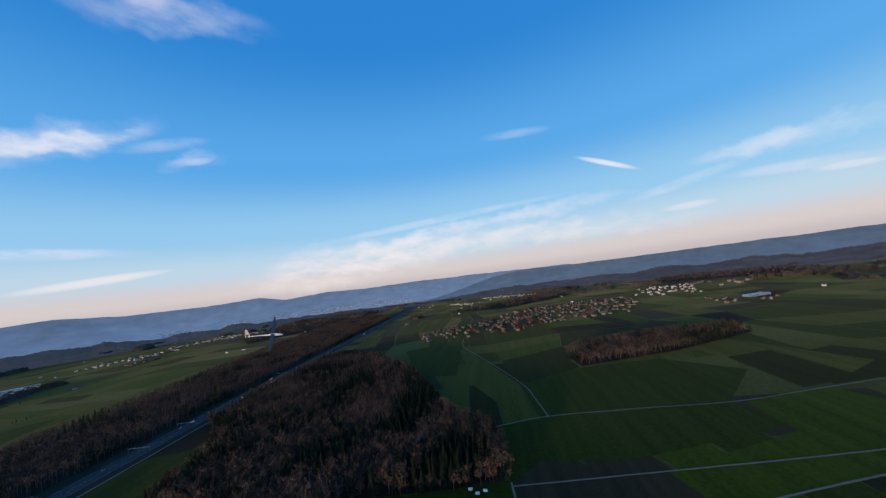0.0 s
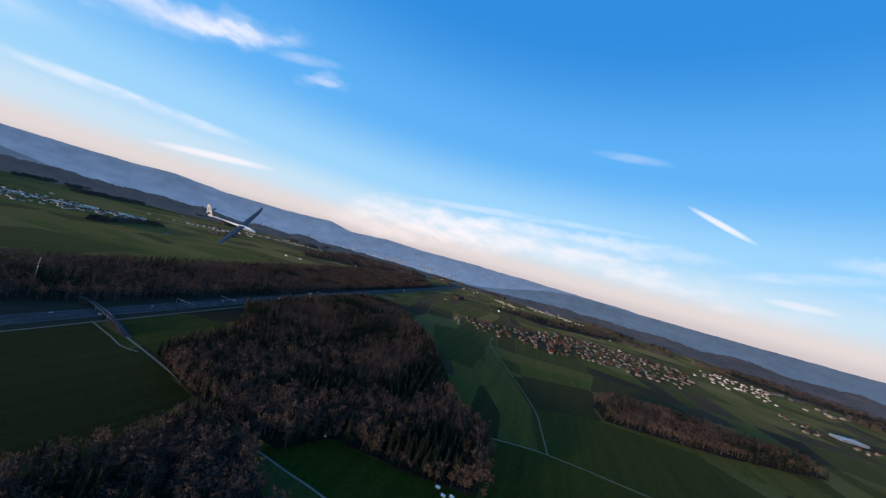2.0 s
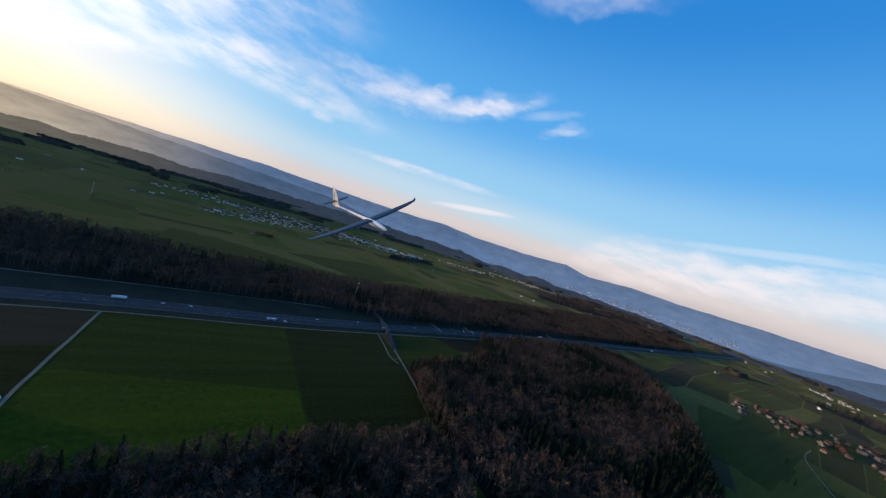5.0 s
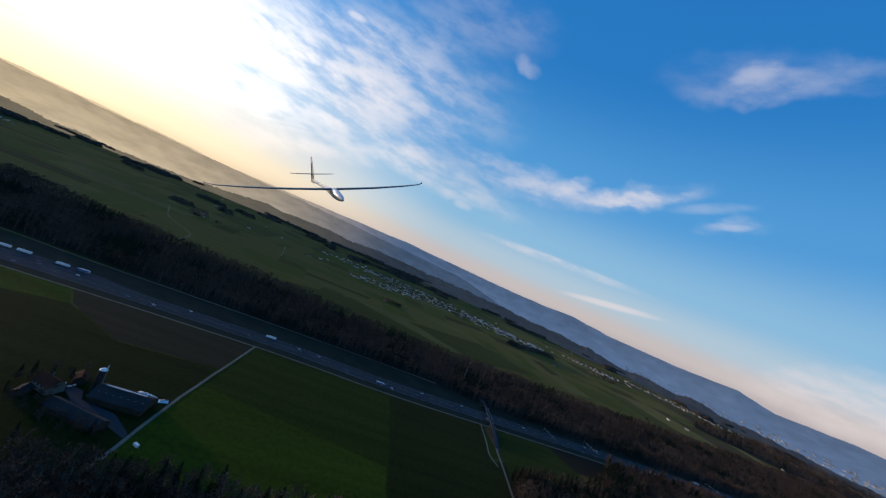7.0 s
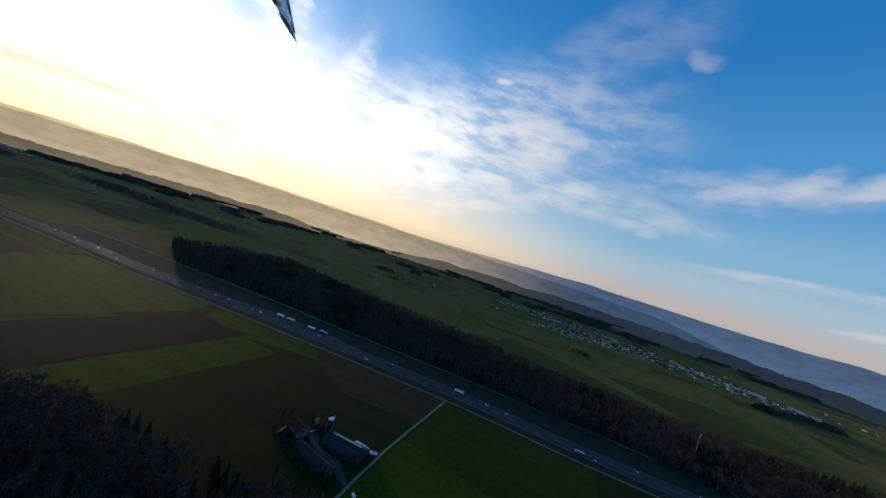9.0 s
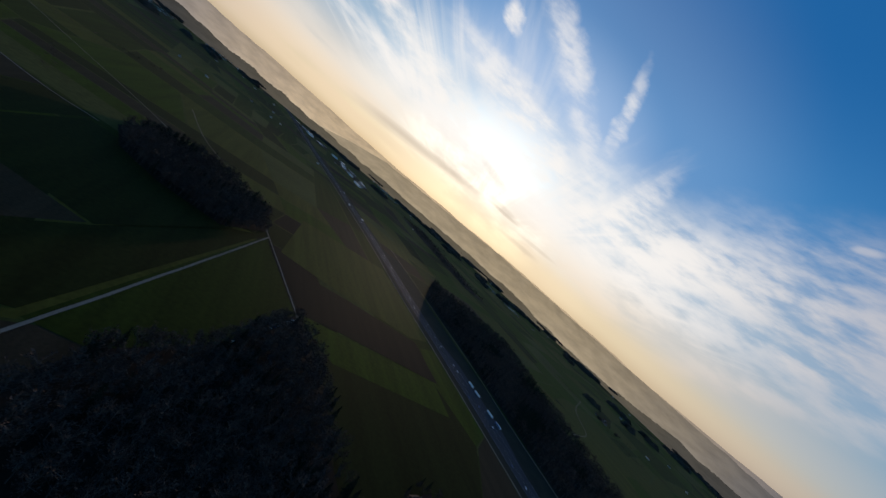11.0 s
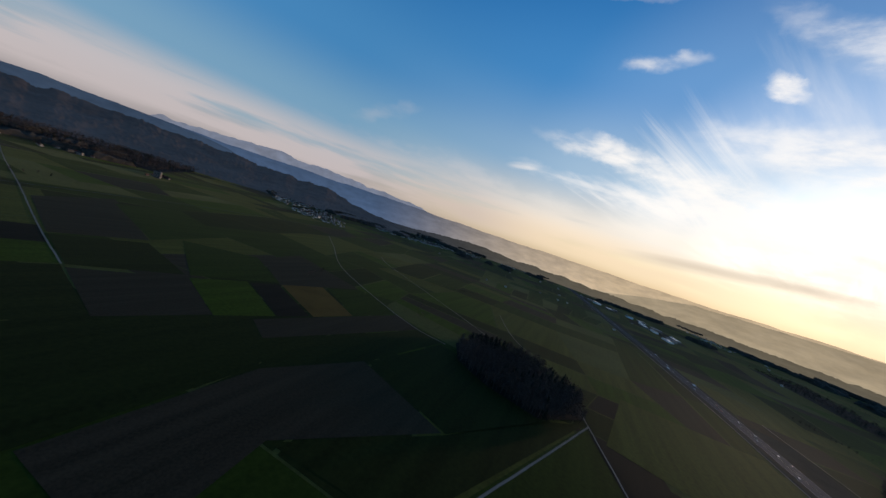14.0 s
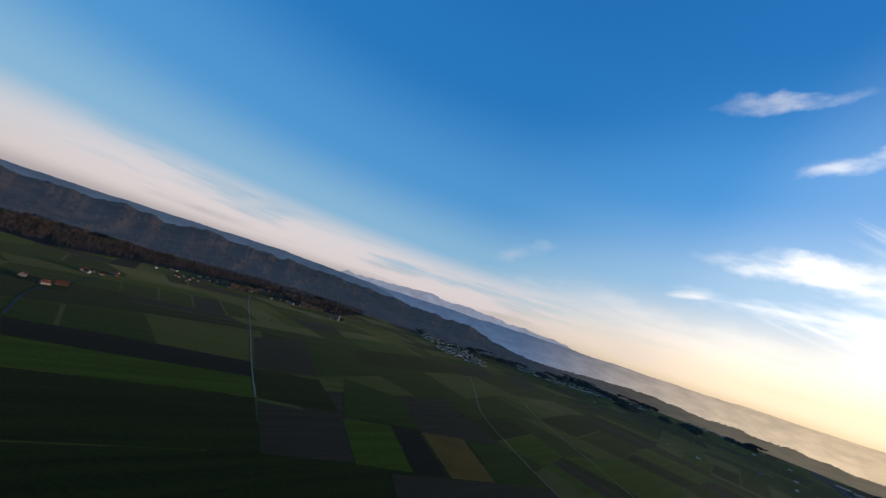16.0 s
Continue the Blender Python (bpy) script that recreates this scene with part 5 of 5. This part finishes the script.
for k in range(64):
    x = -1500 + 42 * k + rnd.uniform(-16, 16)
    far = rnd.random() < 0.5
    lane = rnd.choice((0, 0, 1, 1, 2))
    off = (25 + 3.75 * lane) if not far else (50 - 3.75 * lane)
    px, py, turn = line_at(x, off)
    if lane == 0 and rnd.random() < 0.22:
        put(TRUCKS, rnd.choice((0, 1)), pose(px, py, 0.42, 0, 0, turn + (180 if far else 0)))
    else:
        put(CARS, rnd.choice((0, 0, 0, 1, 1, 2, 3, 4)), pose(px, py, 0.42, 0, 0, turn + (180 if far else 0)))
for x, off, i in ((-285, 64, 0), (-262, 66, 1), (-330, 66, 0), (-352, 65, 0)):
    px, py, turn = line_at(x, off)
    put(TRUCKS, i, pose(px, py, 0.42, 0, 0, turn + 182))
for k in range(9):
    put(CARS, rnd.choice((0, 0, 1, 4)), pose(-302 + 4.6 * k, -347 - 3.9 * k, 0.3, 0, 0, 58 + rnd.uniform(-6, 6)))

# ---- the farm by the lane ----

def great_barn():
    root = tagged(new("barn"), "large dark-roofed farm barn with timber walls", "barn")
    root.matrix_basis = pose(-48, -206, 0, 0, 0, 92)
    w, l, h0, rise = 22, 40, 5.5, 5.2
    part("wall", walls(bmesh.new(), w, l, h0, h0 + rise), M_TIMBER, root)
    roof = part("roof", gable(bmesh.new(), w, l, h0, h0 + rise, 1.2, 0.3), M_SLATE, root)
    part("ridge_vent", box(bmesh.new(), 0, 0, h0 + rise + 0.2, 1.2, l * 0.8, 0.5, bevel=0.1), M_STEEL, roof)
    for k in range(3):
        part("barn_door", box(bmesh.new(), w / 2 + 0.06, -12 + 12 * k, 0, 0.14, 4.2, 4.2), M_STEEL, root)
    for k in range(7):
        part("roof_light", box(bmesh.new(), -w * 0.27, -17 + 5.6 * k, h0 + rise * 0.46 + 0.35, 2.4, 1.2, 0.1), M_GLASS, roof)


great_barn()
for w, l, h, rise, x, y, turn, wm, rm, text in ((13, 44, 4.2, 3.6, -60, -238, 77, M_TIMBER, M_SLATE, "long dark-roofed cowshed of the farm"), (12, 17, 6.0, 5.0, -97, -216, 68, M_PLASTER, M_ROOF, "old farmhouse with tiled roof among trees"),
                                                (9, 12, 3.6, 3.0, -90, -194, 30, M_TIMBER, M_ROOF, "small timber shed of the farm"), (7, 10, 3.2, 2.4, -104, -228, 10, M_TIMBER, M_SLATE, "small dark shed behind the farmhouse")):
    house(w, l, h, rise, wm, rm, text, name="farm_building", chimney=wm is M_PLASTER, windows=4 if wm is M_PLASTER else 0, category="farm building").matrix_basis = pose(x, y, 0, 0, 0, turn)


def silo(x, y):
    root = tagged(new("silo"), "tall dark tower silo with pale domed cap", "silo")
    root.matrix_basis = pose(x, y, 0)
    body = part("shell", rod(bmesh.new(), (0, 0, 0), (0, 0, 19), 3.0, 3.0, 24), M_CARBON, root)
    for k in range(6):
        part("hoop", rod(bmesh.new(), (0, 0, 2.4 + 2.6 * k), (0, 0, 2.6 + 2.6 * k), 3.05, 3.05, 24), M_RUBBER, body)
    part("cap", rod(bmesh.new(), (0, 0, 19), (0, 0, 20.2), 3.1, 1.6, 24), M_WHITE, root)
    part("filler_pipe", rod(bmesh.new(), (1.2, 0.6, 19.4), (2.2, 1.0, 23.4), 0.35, 0.3, 8), M_WHITE, root)
    ladder = part("ladder", box(bmesh.new(), 3.06, 0, 0.5, 0.1, 0.6, 19), M_STEEL, root)
    for k in range(12):
        part("rung", box(bmesh.new(), 3.14, 0, 1 + 1.3 * k, 0.06, 0.56, 0.05), M_STEEL, ladder)


silo(-73.5, -201)
sheet("farmyard", [(-88, -204), (-78, -206), (-71, -217), (-42, -222), (-21, -239), (-21, -245), (-36, -238), (-46, -229), (-74, -223), (-88, -212)], 0.60, M_ASPHALT, "grey paved farmyard between the buildings", "yard")


def silage(x, y, l, w, h, turn):
    root = tagged(new("silage_clamp"), "heap of silage under a white plastic sheet", "silage")
    root.matrix_basis = pose(x, y, 0, 0, 0, turn)
    bm = bmesh.new()
    nx, ny = 14, 7
    g = [[bm.verts.new((l * (i / nx - 0.5), w * (j / ny - 0.5), max(0.02, h * math.sin(math.pi * i / nx) ** 0.5 * math.sin(math.pi * j / ny) ** 0.6 + 0.25 * noise.noise(Vector((i * 0.9, j * 1.1, turn)))))) for j in range(ny + 1)] for i in range(nx + 1)]
    for i in range(nx):
        for j in range(ny):
            bm.faces.new((g[i][j], g[i + 1][j], g[i + 1][j + 1], g[i][j + 1]))
    part("sheet", bm, M_TARP, root)
    for k in range(8):
        part("weight_tyre", rod(bmesh.new(), (l * (0.1 * k - 0.35), 0.6 * (-1) ** k, h * 0.95), (l * (0.1 * k - 0.35), 0.6 * (-1) ** k, h + 0.2), 0.4, sides=10), M_RUBBER, root)


silage(-40, -186, 17, 6, 2.0, -6)
silage(-25, -187, 8, 6, 1.6, 25)


def bale(x, y, turn):
    root = tagged(new("wrapped_bale"), "round bale in pale plastic wrap", "bale", group="wrapped bales")
    root.matrix_basis = pose(x, y, 0.2, 0, 0, turn)
    bm = rod(bmesh.new(), (-0.6, 0, 0.65), (0.6, 0, 0.65), 0.65, sides=16)
    bmesh.ops.bevel(bm, geom=[e for e in bm.edges if e.calc_face_angle(0) > 1], offset=0.12, segments=2, affect="EDGES")
    part("wrap", bm, M_TARP, root)
    part("seam", rod(bmesh.new(), (-0.05, 0, 0.65), (0.05, 0, 0.65), 0.66, sides=16), M_WHITE, root)


rnd = random.Random(4)
for k in range(14):
    bale(-98 + rnd.uniform(-8, 12), -206 + rnd.uniform(-8, 6), rnd.uniform(0, 180))


def trailer_hut(x, y, turn, l=4.4):
    root = tagged(new("white_trailer"), "white box trailer parked on the grass", "trailer", group="trailers at the clearing")
    root.matrix_basis = pose(x, y, 0.3, 0, 0, turn)
    part("box_body", box(bmesh.new(), 0, 0, 0.6, l, 2.0, 1.9, bevel=0.08), M_WHITE, root)
    part("drawbar", rod(bmesh.new(), (l / 2, 0, 0.6), (l / 2 + 1.6, 0, 0.5), 0.07), M_STEEL, root)
    for y_ in (-1.0, 1.0):
        wheel(root, 0, y_, 0.4, 0.25, M_STEEL)


for x, y, turn in ((380, -526, 80), (384, -534, 74), (388, -518, 85), (381, -386, 20), (-218, -411, 30), (-9, -249, -30)):
    trailer_hut(x, y, turn)


def mast(x, y, h):
    root = tagged(new("lattice_mast"), "thin pale mast above the trees", "mast", group="masts")
    root.matrix_basis = pose(x, y, 0)
    part("pole", rod(bmesh.new(), (0, 0, 0), (0, 0, h), 0.45, 0.2, 8), M_STEEL, root)
    part("antenna", rod(bmesh.new(), (0.4, 0, h - 4), (0.4, 0, h), 0.25, sides=6), M_WHITE, root)


mast(395, 215, 44)
mast(-220, 905, 40)


# ---- the glider ----
def glider(m):
    root = tagged(new("glider"), "white sailplane with slender dark-bellied wings in banked flight", "glider")
    root.matrix_basis = m
    # fuselage: nose along +x
    stations = [(1.02, 0.004, -0.03), (1.0, 0.025, -0.03), (0.93, 0.055, -0.025), (0.8, 0.085, -0.015), (0.6, 0.105, 0.0), (0.4, 0.108, 0.01), (0.2, 0.09, 0.02), (0.0, 0.066, 0.03), (-0.3, 0.045, 0.035), (-0.8, 0.036, 0.04), (-1.3, 0.03, 0.045), (-1.5, 0.024, 0.05)]
    bm = bmesh.new()
    rings = []
    for x, r, z in stations:
        rings.append([bm.verts.new((x, r * 0.85 * math.cos(a), z + r * math.sin(a))) for a in (2 * math.pi * k / 20 for k in range(20))])
    for a, b in zip(rings, rings[1:]):
        for k in range(20):
            bm.faces.new((a[k], a[(k + 1) % 20], b[(k + 1) % 20], b[k]))
    bm.faces.new(rings[0]), bm.faces.new(rings[-1][::-1])
    hull = part("fuselage", bm, M_GEL, root)
    for p in hull.data.polygons:
        p.use_smooth = True
    bm = bmesh.new()
    bmesh.ops.create_uvsphere(bm, u_segments=16, v_segments=8, radius=1, matrix=Matrix.Translation((0.52, 0, 0.055)) @ Matrix.Diagonal((0.24, 0.07, 0.062, 1)))
    hatch = part("canopy", bm, M_GEL, hull, "white hatch over the nose")
    for p in hatch.data.polygons:
        p.use_smooth = True

    def surface(name, sections, mat, label="", slots=None):
        """A lofted wing from sections of (span point, chord, nose x, thickness)."""
        bm = bmesh.new()
        prof = [(0.0, 0.0), (0.08, 0.55), (0.3, 1.0), (0.65, 0.6), (1.0, 0.03), (0.65, -0.25), (0.3, -0.45), (0.08, -0.35)]
        loops = []
        for (y, z), chord, nose, thick, upright in sections:
            loops.append([bm.verts.new((nose - c * chord, y + (t * thick if upright else 0), z + (0 if upright else t * thick))) for c, t in prof])
        for a, b in zip(loops, loops[1:]):
            for k in range(8):
                bm.faces.new((a[k], a[(k + 1) % 8], b[(k + 1) % 8], b[k]))
        bm.faces.new(loops[0]), bm.faces.new(loops[-1][::-1])
        ob = part(name, bm, mat, root, label)
        return ob

    for s in (-1, 1):
        surface("wing", [((s * 0.05, 0.09), 0.30, 0.42, 0.028, False), ((s * 1.0, 0.11), 0.27, 0.41, 0.024, False), ((s * 1.8, 0.15), 0.21, 0.38, 0.018, False),
                         ((s * 2.3, 0.19), 0.13, 0.33, 0.011, False), ((s * 2.44, 0.215), 0.08, 0.27, 0.007, False), ((s * 2.5, 0.25), 0.03, 0.2, 0.004, False)], M_CARBON, "slender wing, dark below")
        surface("tailplane", [((s * 0.02, 0.22), 0.17, -1.36, 0.014, False), ((s * 0.42, 0.225), 0.13, -1.38, 0.011, False), ((s * 0.58, 0.23), 0.06, -1.42, 0.006, False)], M_CARBON, "dark tailplane")
    fin = surface("fin", [((0, -0.02), 0.34, -1.28, 0.016, True), ((0, 0.25), 0.27, -1.33, 0.014, True), ((0, 0.6), 0.17, -1.44, 0.010, True), ((0, 0.68), 0.08, -1.52, 0.006, True)], M_GEL)
    part("rudder_gap", box(bmesh.new(), -1.545, 0, 0.0, 0.008, 0.03, 0.5), M_RUBBER, fin, "dark hinge line")


glider(Matrix(((1.5999, 2.6195, -1.2118, 83.9), (-2.874, 1.3185, -0.9444, -512.0779), (-0.2655, 1.5132, 2.9206, 217.9), (0.0, 0.0, 0.0, 1.0))))
